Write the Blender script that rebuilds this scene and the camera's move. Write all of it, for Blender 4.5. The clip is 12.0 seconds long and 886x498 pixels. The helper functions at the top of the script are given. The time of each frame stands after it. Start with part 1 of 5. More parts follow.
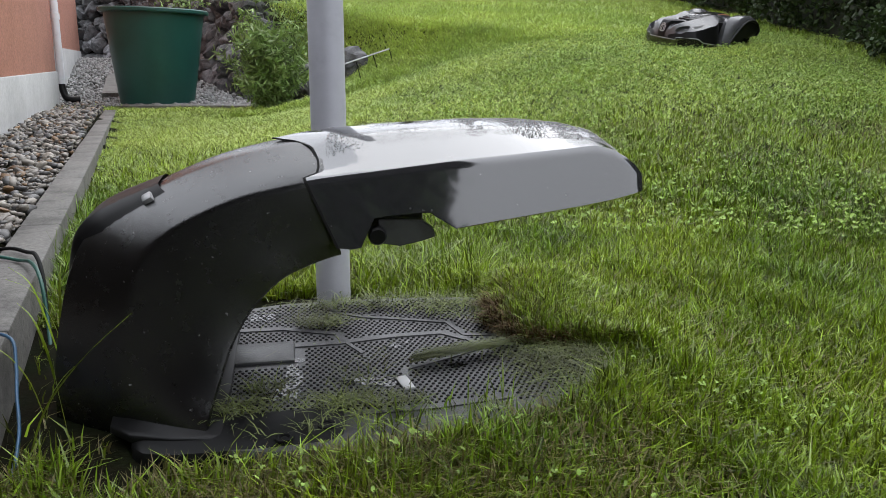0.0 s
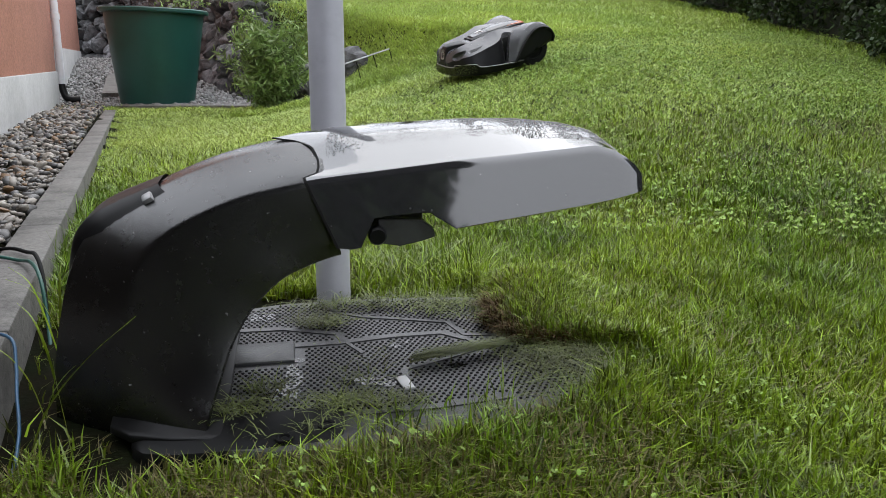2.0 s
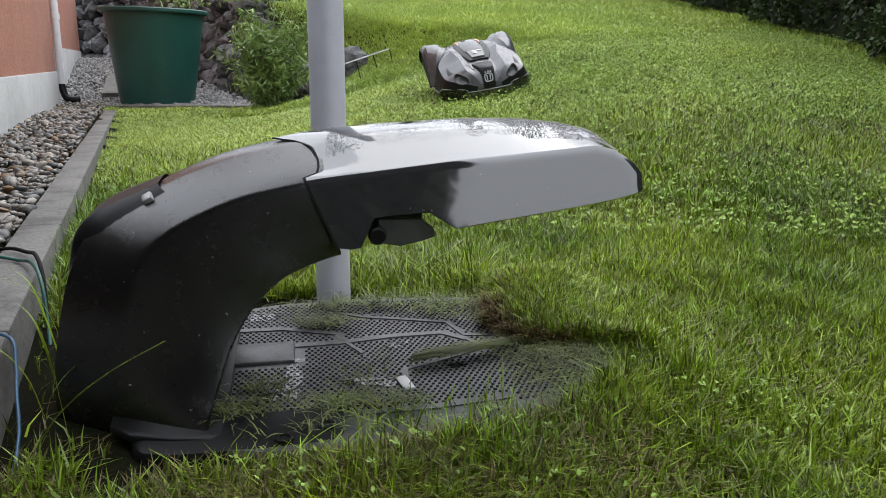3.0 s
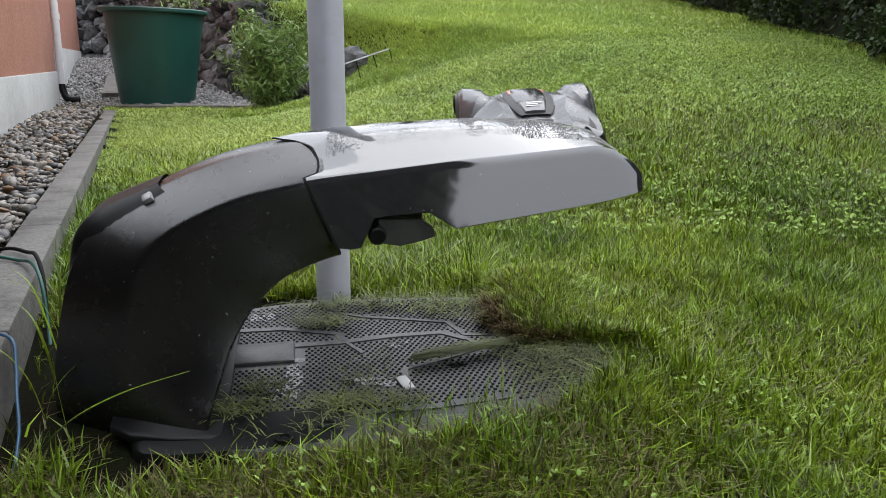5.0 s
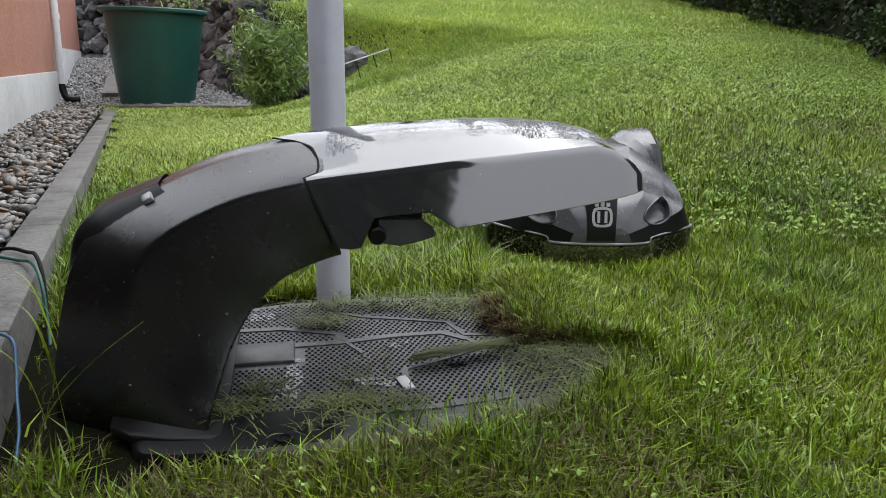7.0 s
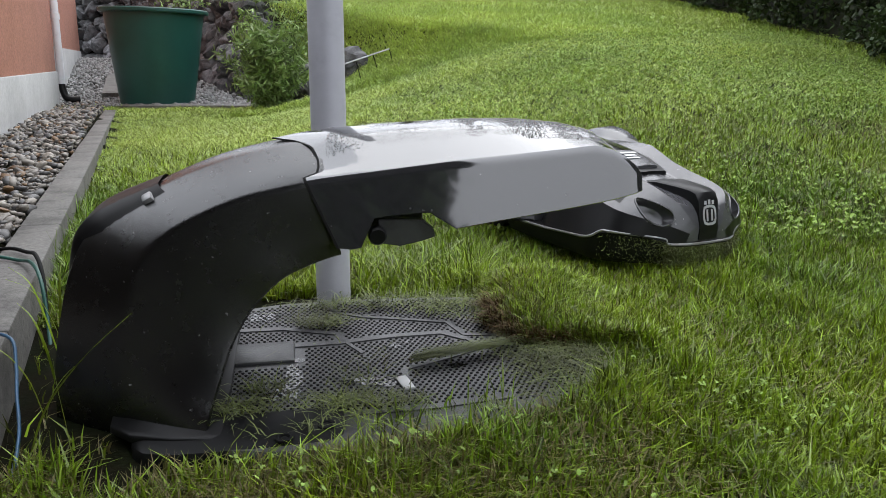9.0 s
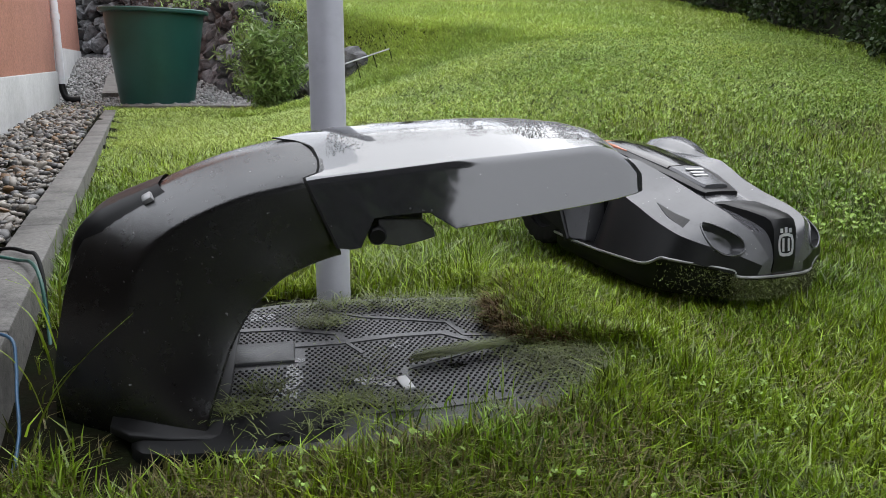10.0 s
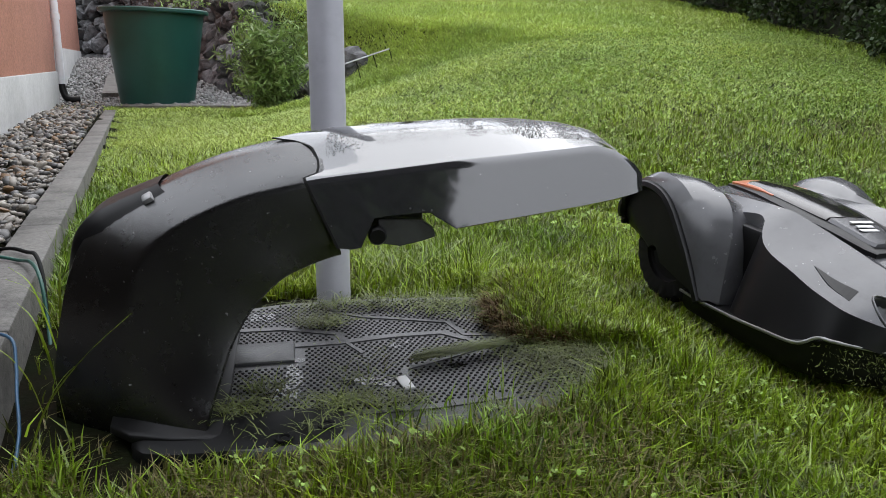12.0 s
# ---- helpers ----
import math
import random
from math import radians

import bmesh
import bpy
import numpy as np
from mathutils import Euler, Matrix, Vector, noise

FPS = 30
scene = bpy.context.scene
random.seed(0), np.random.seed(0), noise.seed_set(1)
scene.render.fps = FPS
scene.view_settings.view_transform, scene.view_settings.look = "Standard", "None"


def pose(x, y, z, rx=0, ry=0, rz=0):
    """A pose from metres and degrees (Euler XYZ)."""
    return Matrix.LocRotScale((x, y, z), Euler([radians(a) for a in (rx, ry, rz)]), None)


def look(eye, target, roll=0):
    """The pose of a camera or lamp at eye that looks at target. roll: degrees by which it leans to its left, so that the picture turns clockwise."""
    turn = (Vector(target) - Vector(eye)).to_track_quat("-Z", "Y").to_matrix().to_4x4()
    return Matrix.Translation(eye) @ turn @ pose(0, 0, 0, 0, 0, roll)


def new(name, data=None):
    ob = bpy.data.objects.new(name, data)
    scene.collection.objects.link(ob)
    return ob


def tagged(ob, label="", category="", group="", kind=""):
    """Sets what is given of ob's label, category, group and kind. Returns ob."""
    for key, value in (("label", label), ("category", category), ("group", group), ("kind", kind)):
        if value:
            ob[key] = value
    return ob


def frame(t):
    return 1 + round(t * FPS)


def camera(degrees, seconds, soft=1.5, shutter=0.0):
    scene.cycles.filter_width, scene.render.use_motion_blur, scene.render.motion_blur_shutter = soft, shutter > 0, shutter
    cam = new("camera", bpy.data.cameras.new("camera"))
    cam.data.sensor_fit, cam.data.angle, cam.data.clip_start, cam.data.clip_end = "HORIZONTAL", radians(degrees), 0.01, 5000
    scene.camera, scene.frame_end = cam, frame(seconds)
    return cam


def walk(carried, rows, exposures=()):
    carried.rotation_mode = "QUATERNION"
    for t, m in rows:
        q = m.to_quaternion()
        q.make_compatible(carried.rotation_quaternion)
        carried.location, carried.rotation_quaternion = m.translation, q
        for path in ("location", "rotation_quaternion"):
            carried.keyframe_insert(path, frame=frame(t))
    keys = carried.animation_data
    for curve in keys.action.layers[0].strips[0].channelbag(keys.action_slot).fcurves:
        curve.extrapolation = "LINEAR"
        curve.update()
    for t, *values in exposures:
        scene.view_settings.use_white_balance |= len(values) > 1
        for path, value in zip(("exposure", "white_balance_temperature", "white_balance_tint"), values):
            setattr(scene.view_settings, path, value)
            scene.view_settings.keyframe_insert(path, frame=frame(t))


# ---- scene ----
cam = camera(56.36, 12.0, soft=0.7)
EYE = (0.0, 0.0, 0.60)
LOOK = pose(*EYE, 90 - 12.744, 0, 0)
walk(cam, [(0.0, LOOK), (12.0, LOOK)], exposures=[(0.0, 0.98), (12.0, 0.98)])

# ---- light: a wet, overcast day ----
world = bpy.data.worlds.new("world")
scene.world = world
world.use_nodes = True
wn = world.node_tree.nodes
wl = world.node_tree.links
sky = wn.new("ShaderNodeTexSky")
sky.sky_type, sky.sun_disc = "NISHITA", False
sky.sun_elevation, sky.sun_rotation = radians(48), radians(23)
sky.air_density, sky.dust_density, sky.ozone_density = 1.0, 0.6, 1.0
hsv = wn.new("ShaderNodeHueSaturation")
hsv.inputs["Saturation"].default_value = 0.14
wl.new(sky.outputs[0], hsv.inputs["Color"])
cloud = wn.new("ShaderNodeMix")
cloud.data_type = "RGBA"
cloud.inputs[0].default_value = 0.85
# an overcast sky: three times as bright overhead as at the horizon
sky_at, sky_z = wn.new("ShaderNodeTexCoord"), wn.new("ShaderNodeSeparateXYZ")
wl.new(sky_at.outputs["Generated"], sky_z.inputs[0])
dome = wn.new("ShaderNodeMapRange")
dome.inputs["To Min"].default_value, dome.inputs["To Max"].default_value = 0.46, 1.38
wl.new(sky_z.outputs["Z"], dome.inputs["Value"])
grey = wn.new("ShaderNodeMix")
grey.data_type, grey.blend_type = "RGBA", "MULTIPLY"
grey.inputs[0].default_value = 1.0
grey.inputs[6].default_value = (7.5, 7.8, 8.5, 1.0)
wl.new(dome.outputs[0], grey.inputs[7])
wl.new(grey.outputs[2], cloud.inputs[7])
wl.new(hsv.outputs[0], cloud.inputs[6])
wl.new(cloud.outputs[2], wn["Background"].inputs["Color"])
wn["Background"].inputs["Strength"].default_value = 0.15
sun = new("sun", bpy.data.lights.new("sun", "SUN"))
sun.data.energy, sun.data.angle, sun.data.color = 0.55, radians(60), (1.0, 0.98, 0.95)
sun.matrix_world = look((3.0, 6.5, 9.0), (0.0, 2.5, 0.0))


# ---- small tools ----
def mesh_from(name, verts, faces, smooth=False):
    me = bpy.data.meshes.new(name)
    me.from_pydata([tuple(v) for v in verts], [], faces)
    me.validate()
    if smooth:
        me.polygons.foreach_set("use_smooth", [True] * len(me.polygons))
    return me


def part(name, data, material, parent=None, label="", angle=None):
    """Links a bmesh or mesh as one object under its thing."""
    if isinstance(data, bmesh.types.BMesh):
        me = bpy.data.meshes.new(name)
        bmesh.ops.recalc_face_normals(data, faces=data.faces)
        data.to_mesh(me)
        data.free()
    else:
        me = data
    if angle is not None:
        me.polygons.foreach_set("use_smooth", [True] * len(me.polygons))
        me.set_sharp_from_angle(angle=radians(angle))
    if material is not None and not me.materials:
        me.materials.append(material)
    ob = new(name, me)
    if parent is not None:
        ob.parent = parent
    if label:
        ob["label"] = label
    return ob


def empty(name, m, **tags):
    ob = new(name)
    ob.empty_display_size = 0.05
    ob.matrix_basis = m
    return tagged(ob, **tags)


def box(bm, x0, x1, y0, y1, z0, z1, bevel=0.0, segments=2):
    v = [bm.verts.new(c) for c in ((x0, y0, z0), (x1, y0, z0), (x1, y1, z0), (x0, y1, z0),
                                   (x0, y0, z1), (x1, y0, z1), (x1, y1, z1), (x0, y1, z1))]
    fs = [bm.faces.new([v[i] for i in f]) for f in ((0, 3, 2, 1), (4, 5, 6, 7), (0, 1, 5, 4), (1, 2, 6, 5), (2, 3, 7, 6), (3, 0, 4, 7))]
    if bevel:
        es = list({e for f in fs for e in f.edges})
        bmesh.ops.bevel(bm, geom=es, offset=bevel, segments=segments, affect="EDGES", profile=0.5)
    return bm


def loft(rings, closed=True, cap=True):
    """A bmesh skin over rings of equal point count."""
    bm = bmesh.new()
    vs = [[bm.verts.new(p) for p in r] for r in rings]
    n = len(rings[0])
    for a, b in zip(vs, vs[1:]):
        for i in range(n if closed else n - 1):
            j = (i + 1) % n
            bm.faces.new((a[i], a[j], b[j], b[i]))
    if cap and closed:
        bm.faces.new(vs[0][::-1])
        bm.faces.new(vs[-1])
    return bm


def turned(profile, n=32, close=True):
    """A body of revolution about z from (radius, z) pairs."""
    rings = [[(r * math.cos(2 * math.pi * i / n), r * math.sin(2 * math.pi * i / n), z) for i in range(n)] for r, z in profile]
    return loft(rings, cap=close)


def tube(points, r, n=8):
    """A round rod or cable through points."""
    pts = [Vector(p) for p in points]
    rings = []
    for i, p in enumerate(pts):
        d = (pts[min(i + 1, len(pts) - 1)] - pts[max(i - 1, 0)]).normalized()
        a = d.cross(Vector((0.3, 0.2, 1.0)) if abs(d.z) < 0.9 else Vector((1, 0, 0))).normalized()
        b = d.cross(a)
        rings.append([p + (a * math.cos(2 * math.pi * k / n) + b * math.sin(2 * math.pi * k / n)) * r for k in range(n)])
    return loft(rings)


def smooth_path(points, n):
    """n points on a Catmull-Rom curve through the given ones."""
    p = np.array(points, float)
    q = np.vstack([2 * p[0] - p[1], p, 2 * p[-1] - p[-2]])
    out = []
    for s in np.linspace(0, len(p) - 1, n):
        i = min(int(s), len(p) - 2)
        t = s - i
        a, b, c, d = q[i:i + 4]
        out.append(0.5 * (2 * b + (c - a) * t + (2 * a - 5 * b + 4 * c - d) * t * t + (3 * b - 3 * c + d - a) * t ** 3))
    return np.array(out)


def step(a, b, v):
    t = min(1.0, max(0.0, (v - a) / (b - a)))
    return t * t * (3 - 2 * t)


# ---- materials ----
def material(name, colour, rough=0.5, metal=0.0, vary=0.15, scale=30.0, bump=0.0, bump_scale=200.0, coat=0.0, second=None, spread=(0.35, 0.65),
             grain=0.0, random_tint=0.0, stain=0.0, stain_scale=6.0, spec=0.5, rough_vary=0.1, translucent=0.0, chips=0.0):
    """A surface with grain and stains at two scales; second: a colour mixed in by noise."""
    m = bpy.data.materials.new(name)
    m.use_nodes = True
    nt, ns, ln = m.node_tree, m.node_tree.nodes, m.node_tree.links
    bs = ns["Principled BSDF"]
    bs.inputs["Metallic"].default_value = metal
    bs.inputs["Coat Weight"].default_value = coat
    bs.inputs["Coat Roughness"].default_value = 0.04
    bs.inputs["Specular IOR Level"].default_value = spec
    co = ns.new("ShaderNodeTexCoord")

    def noise_at(s, detail=4.0, rough_=0.6):
        n = ns.new("ShaderNodeTexNoise")
        n.inputs["Scale"].default_value, n.inputs["Detail"].default_value, n.inputs["Roughness"].default_value = s, detail, rough_
        ln.new(co.outputs["Object"], n.inputs["Vector"])
        return n

    def ramp(src, a, b):
        r = ns.new("ShaderNodeMapRange")
        r.inputs["From Min"].default_value, r.inputs["From Max"].default_value = a, b
        ln.new(src, r.inputs["Value"])
        return r.outputs[0]

    def mix(fac, a, b, mode="MIX"):
        x = ns.new("ShaderNodeMix")
        x.data_type, x.blend_type = "RGBA", mode
        for sock, v in ((x.inputs[0], fac), (x.inputs[6], a), (x.inputs[7], b)):
            if isinstance(v, (int, float)):
                sock.default_value = v
            elif isinstance(v, tuple):
                sock.default_value = (*v, 1.0)
            else:
                ln.new(v, sock)
        return x.outputs[2]

    big = noise_at(scale)
    other = second or tuple(c * (1 - vary) for c in colour)
    col = mix(ramp(big.outputs["Fac"], *spread), tuple(colour), tuple(other))
    if grain:
        fine = noise_at(scale * 14, 3.0, 0.7)
        col = mix(grain, col, mix(ramp(fine.outputs["Fac"], 0.3, 0.7), (0.15, 0.15, 0.15), (0.95, 0.95, 0.95)), "OVERLAY")
    if stain:
        st = noise_at(stain_scale, 6.0, 0.65)
        col = mix(ramp(st.outputs["Fac"], 0.52, 0.72), col, mix(stain, col, tuple(c * 0.35 for c in colour)))
    if chips:
        ch = noise_at(95.0, 2.0, 0.5)
        col = mix(ramp(ch.outputs["Fac"], 0.735, 0.76), col, (chips, chips, chips))
    if random_tint:
        oi = ns.new("ShaderNodeObjectInfo")
        isl = ns.new("ShaderNodeNewGeometry")
        add = ns.new("ShaderNodeMath")
        add.operation = "ADD"
        ln.new(oi.outputs["Random"], add.inputs[0])
        ln.new(isl.outputs["Random Per Island"], add.inputs[1])
        fr = ns.new("ShaderNodeMath")
        fr.operation = "FRACT"
        ln.new(add.outputs[0], fr.inputs[0])
        h = ns.new("ShaderNodeHueSaturation")
        ln.new(ramp_to(ns, ln, fr.outputs[0], 1 - random_tint, 1 + random_tint), h.inputs["Value"])
        ln.new(ramp_to(ns, ln, fr.outputs[0], 0.5 - random_tint * 0.015, 0.5 + random_tint * 0.015), h.inputs["Hue"])
        ln.new(col, h.inputs["Color"])
        col = h.outputs[0]
    ln.new(col, bs.inputs["Base Color"])
    rr = noise_at(scale * 2.3)
    ln.new(ramp_to(ns, ln, rr.outputs["Fac"], max(0.02, rough - rough_vary), min(1.0, rough + rough_vary)), bs.inputs["Roughness"])
    if bump:
        bn = noise_at(bump_scale, 5.0, 0.65)
        b = ns.new("ShaderNodeBump")
        b.inputs["Strength"].default_value, b.inputs["Distance"].default_value = min(1.0, bump), 0.004
        ln.new(bn.outputs["Fac"], b.inputs["Height"])
        ln.new(b.outputs[0], bs.inputs["Normal"])
    if translucent:
        tr = ns.new("ShaderNodeBsdfTranslucent")
        ln.new(col, tr.inputs["Color"])
        ms = ns.new("ShaderNodeMixShader")
        ms.inputs[0].default_value = translucent
        ln.new(bs.outputs[0], ms.inputs[1])
        ln.new(tr.outputs[0], ms.inputs[2])
        ln.new(ms.outputs[0], ns["Material Output"].inputs["Surface"])
    return m


def ramp_to(ns, ln, src, lo, hi):
    r = ns.new("ShaderNodeMapRange")
    r.inputs["From Min"].default_value, r.inputs["From Max"].default_value = 0.0, 1.0
    r.inputs["To Min"].default_value, r.inputs["To Max"].default_value = lo, hi
    ln.new(src, r.inputs["Value"])
    return r.outputs[0]


# near-black: the shade between grass blades is put into this soil colour
SOIL = material("shade_dark_soil", (0.006, 0.008, 0.003), 0.95, scale=8, second=(0.009, 0.007, 0.004), grain=0.4, bump=0.8, bump_scale=60, spec=0.05)
CONCRETE = material("concrete", (0.15, 0.145, 0.135), 0.7, scale=5, vary=0.25, grain=0.4, bump=0.6, bump_scale=160, stain=0.75, stain_scale=5, spec=0.3)
STUCCO = material("pink_stucco", (0.52, 0.24, 0.175), 0.95, scale=3, vary=0.10, grain=0.3, bump=1.0, bump_scale=150)
PLINTH = material("plinth_render", (0.50, 0.50, 0.50), 0.9, scale=3, vary=0.12, grain=0.15, bump=0.3, bump_scale=120, stain=0.25, stain_scale=2)
WHITE = material("white_paint", (0.78, 0.78, 0.80), 0.45, scale=9, vary=0.06, stain=0.25, stain_scale=14)
BARREL = material("green_plastic", (0.010, 0.072, 0.057), 0.42, scale=2, vary=0.2, bump=0.05, stain=0.3, stain_scale=3)
STEEL = material("galvanised_steel", (0.52, 0.52, 0.57), 0.5, metal=0.15, scale=7, vary=0.12, stain=0.2, stain_scale=20, bump=0.05)
MATT = material("matt_anthracite_plastic", (0.0025, 0.0025, 0.0028), 0.26, scale=18, vary=0.2, spec=1.0, chips=0.16, bump=0.12, bump_scale=900, rough_vary=0.06, stain=0.15, stain_scale=30)
WETGLOSS = material("wet_gloss_black_plastic", (0.030, 0.030, 0.032), 0.07, scale=30, vary=0.15, coat=1.0, rough_vary=0.04, spec=1.0, chips=0.10, stain=0.2, stain_scale=40)


def beaded(m):
    """Beads of rain on the surfaces that face up."""
    ns, ln = m.node_tree.nodes, m.node_tree.links
    bs = ns["Principled BSDF"]
    co, geo = ns.new("ShaderNodeTexCoord"), ns.new("ShaderNodeNewGeometry")
    sep = ns.new("ShaderNodeSeparateXYZ")
    ln.new(geo.outputs["Normal"], sep.inputs[0])
    up = ns.new("ShaderNodeMapRange")
    up.inputs["From Min"].default_value, up.inputs["From Max"].default_value = 0.93, 0.97
    ln.new(sep.outputs["Z"], up.inputs["Value"])
    patch = ns.new("ShaderNodeTexNoise")
    patch.inputs["Scale"].default_value, patch.inputs["Detail"].default_value = 9.0, 5.0
    ln.new(co.outputs["Object"], patch.inputs["Vector"])
    pm = ns.new("ShaderNodeMapRange")
    pm.inputs["From Min"].default_value, pm.inputs["From Max"].default_value = 0.46, 0.62
    pm.inputs["To Max"].default_value = 0.45
    ln.new(patch.outputs["Fac"], pm.inputs["Value"])
    both = ns.new("ShaderNodeMath")
    both.operation = "MULTIPLY"
    ln.new(up.outputs[0], both.inputs[0])
    ln.new(pm.outputs[0], both.inputs[1])
    drops = ns.new("ShaderNodeTexVoronoi")
    drops.inputs["Scale"].default_value = 420.0
    ln.new(co.outputs["Object"], drops.inputs["Vector"])
    b = ns.new("ShaderNodeBump")
    b.inputs["Distance"].default_value = 0.0016
    ln.new(both.outputs[0], b.inputs["Strength"])
    ln.new(drops.outputs["Distance"], b.inputs["Height"])
    ln.new(b.outputs[0], bs.inputs["Normal"])
    ln.new(b.outputs[0], bs.inputs["Coat Normal"])


beaded(WETGLOSS)
WETGLOSS.node_tree.nodes["Principled BSDF"].inputs["Coat IOR"].default_value = 1.68
LIDBLACK = material("satin_black_lid", (0.016, 0.015, 0.015), 0.14, scale=30, vary=0.1, spec=0.7)
GRAVEL = material("grey_gravel", (0.215, 0.215, 0.21), 0.55, scale=18, vary=0.3, grain=0.3, random_tint=0.5)
SHELL = material("dark_grey_shell", (0.068, 0.068, 0.073), 0.24, scale=14, vary=0.14, bump=0.03, bump_scale=700, coat=0.1, spec=0.55, chips=0.30, stain=0.3, stain_scale=25)
BLACK = material("black_plastic", (0.006, 0.006, 0.0065), 0.40, scale=20, vary=0.2, spec=0.22)
RUBBER = material("rubber", (0.008, 0.008, 0.008), 0.8, spec=0.2, scale=20, vary=0.3)
SILVER = material("silver_trim", (0.30, 0.30, 0.30), 0.4, metal=0.4, scale=30, vary=0.15)
EMBLEM = material("pale_emblem", (0.62, 0.62, 0.62), 0.4, scale=40, vary=0.08)
ORANGE = material("orange_plastic", (0.50, 0.15, 0.07), 0.4, scale=20, vary=0.1, coat=0.4)
MATPLATE = material("wet_grey_plate", (0.052, 0.052, 0.055), 0.36, scale=9, vary=0.35, spec=0.5, bump=0.2, stain=0.6, stain_scale=9)
PEBBLE = material("pebble", (0.205, 0.185, 0.160), 0.45, scale=18, vary=0.25, grain=0.25, random_tint=0.5, bump=0.1)
DARKPEBBLE = material("dark_pebble", (0.085, 0.082, 0.08), 0.4, scale=18, vary=0.25, grain=0.25, random_tint=0.5, bump=0.1)
BROWNPEBBLE = material("brown_pebble", (0.20, 0.12, 0.06), 0.45, scale=18, vary=0.25, grain=0.25, random_tint=0.4, bump=0.1)
ROCK = material("field_stone", (0.15, 0.152, 0.16), 0.7, scale=4, second=(0.035, 0.035, 0.037), grain=0.5, random_tint=0.6, bump=1.0, bump_scale=25)
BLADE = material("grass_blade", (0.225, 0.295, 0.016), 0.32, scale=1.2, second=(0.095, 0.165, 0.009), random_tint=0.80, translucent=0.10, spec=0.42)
# brighter copy of the near grass: the bank's light put into colour
LITBLADE = material("lit_bank_grass", (0.40, 0.50, 0.105), 0.42, scale=0.9, second=(0.29, 0.40, 0.085), random_tint=0.32, translucent=0.3)
DRYBLADE = material("dry_grass", (0.17, 0.145, 0.05), 0.6, scale=6, vary=0.3, random_tint=0.3, translucent=0.2)
THATCH = material("brown_thatch", (0.11, 0.070, 0.028), 0.8, scale=9, vary=0.35, random_tint=0.5, spec=0.2)
CLIPPING = material("mown_clippings", (0.14, 0.175, 0.040), 0.6, scale=9, second=(0.07, 0.08, 0.022), random_tint=0.45)
CLOVER = material("clover_leaf", (0.25, 0.37, 0.075), 0.7, scale=5, vary=0.25, random_tint=0.35, translucent=0.2)
HEDGELEAF = material("hedge_leaf", (0.030, 0.054, 0.012), 0.6, spec=0.3, scale=2, vary=0.4, random_tint=0.5, translucent=0.1)
SHRUBLEAF = material("shrub_leaf", (0.20, 0.30, 0.085), 0.5, scale=4, vary=0.3, random_tint=0.4, translucent=0.2)
BARK = material("bark", (0.12, 0.09, 0.06), 0.9, scale=12, vary=0.4, grain=0.4, bump=0.6)
CABLEBLUE = material("blue_cable_sheath", (0.03, 0.09, 0.17), 0.4, scale=30, vary=0.1)
CABLEGREEN = material("green_cable_sheath", (0.02, 0.09, 0.07), 0.4, scale=30, vary=0.1)
# finish of the unseen walls and deck, dark to keep reflections dark
BARKWOOD = material("dark_wood", (0.035, 0.025, 0.018), 0.8, scale=6, vary=0.35, grain=0.3, bump=0.3)
WATER = material("rain_water", (0.02, 0.02, 0.02), 0.03, scale=30, vary=0.1, coat=1.0, rough_vary=0.02, spec=0.8)


# ---- the ground ----
K = Vector((-0.337, 0.9415, 0.0))      # along the kerb
P = Vector((0.9415, 0.337, 0.0))       # away from the house
HILL = ((-50, 0), (1.6, 0), (2.4, 0.045), (3.4, 0.155), (4.4, 0.29), (5.3, 0.42), (6.0, 0.535), (7.0, 0.65), (9.0, 0.88), (12.0, 1.2), (20.0, 2.0), (45.0, 3.0), (400.0, 3.0))


def ease(a, b, v):
    t = np.clip((v - a) / (b - a), 0.0, 1.0)
    return t * t * (3 - 2 * t)


def ground(x, y):
    """Height of the soil; takes numbers or arrays."""
    x, y = np.asarray(x, float), np.asarray(y, float)
    s, p = x * K.x + y * K.y, x * P.x + y * P.y
    z = 0.025 + 0.06 * (np.clip(y, 0, 2) - 1.6) + 0.016 * np.clip(y - 2, 0, 12) + 0.03 * np.clip(0.785 - x, -0.4, 1.2) * ease(3.5, 1.5, y) * ease(2.6, 1.0, -x)
    a = sum(np.interp(y + d, [h[0] for h in HILL], [h[1] for h in HILL]) for d in (-0.3, -0.1, 0.1, 0.3)) / 4
    left = -1.9 + 1.35 * ease(7.0, 8.5, y) - 0.62 * np.maximum(0.0, y - 7.0)
    wide = 3.1 - 2.2 * ease(7.0, 8.5, y)
    z = z + (a + 0.004 * np.clip(y - 2, 0, 12)) * ease(left, left + wide, x)
    # turf stands level with the charging plate along its front and near edge
    u = (x + 0.2466) * 0.9848 + (y - 1.3984) * 0.1736
    v = (y - 1.3984) * 0.9848 - (x + 0.2466) * 0.1736
    q = np.sqrt(((u - 0.06) / 0.46) ** 2 + (v / 0.31) ** 2)
    z = z + 0.036 * ease(0.98, 1.12, q) * ease(2.0, 1.2, q) * ease(-0.08, 0.12, u) * np.maximum(ease(0.16, 0.02, v), ease(0.30, 0.42, u))
    # the gravel rises to the stone wall
    z = z + 0.40 * ease(8.4, 13.0, y) * ease(left + 0.4, left - 0.3, x)
    # beside the house, behind the kerb
    z = z + 0.05 * ease(-0.30, -0.345, p) * ease(8.6, 7.0, s)
    return z


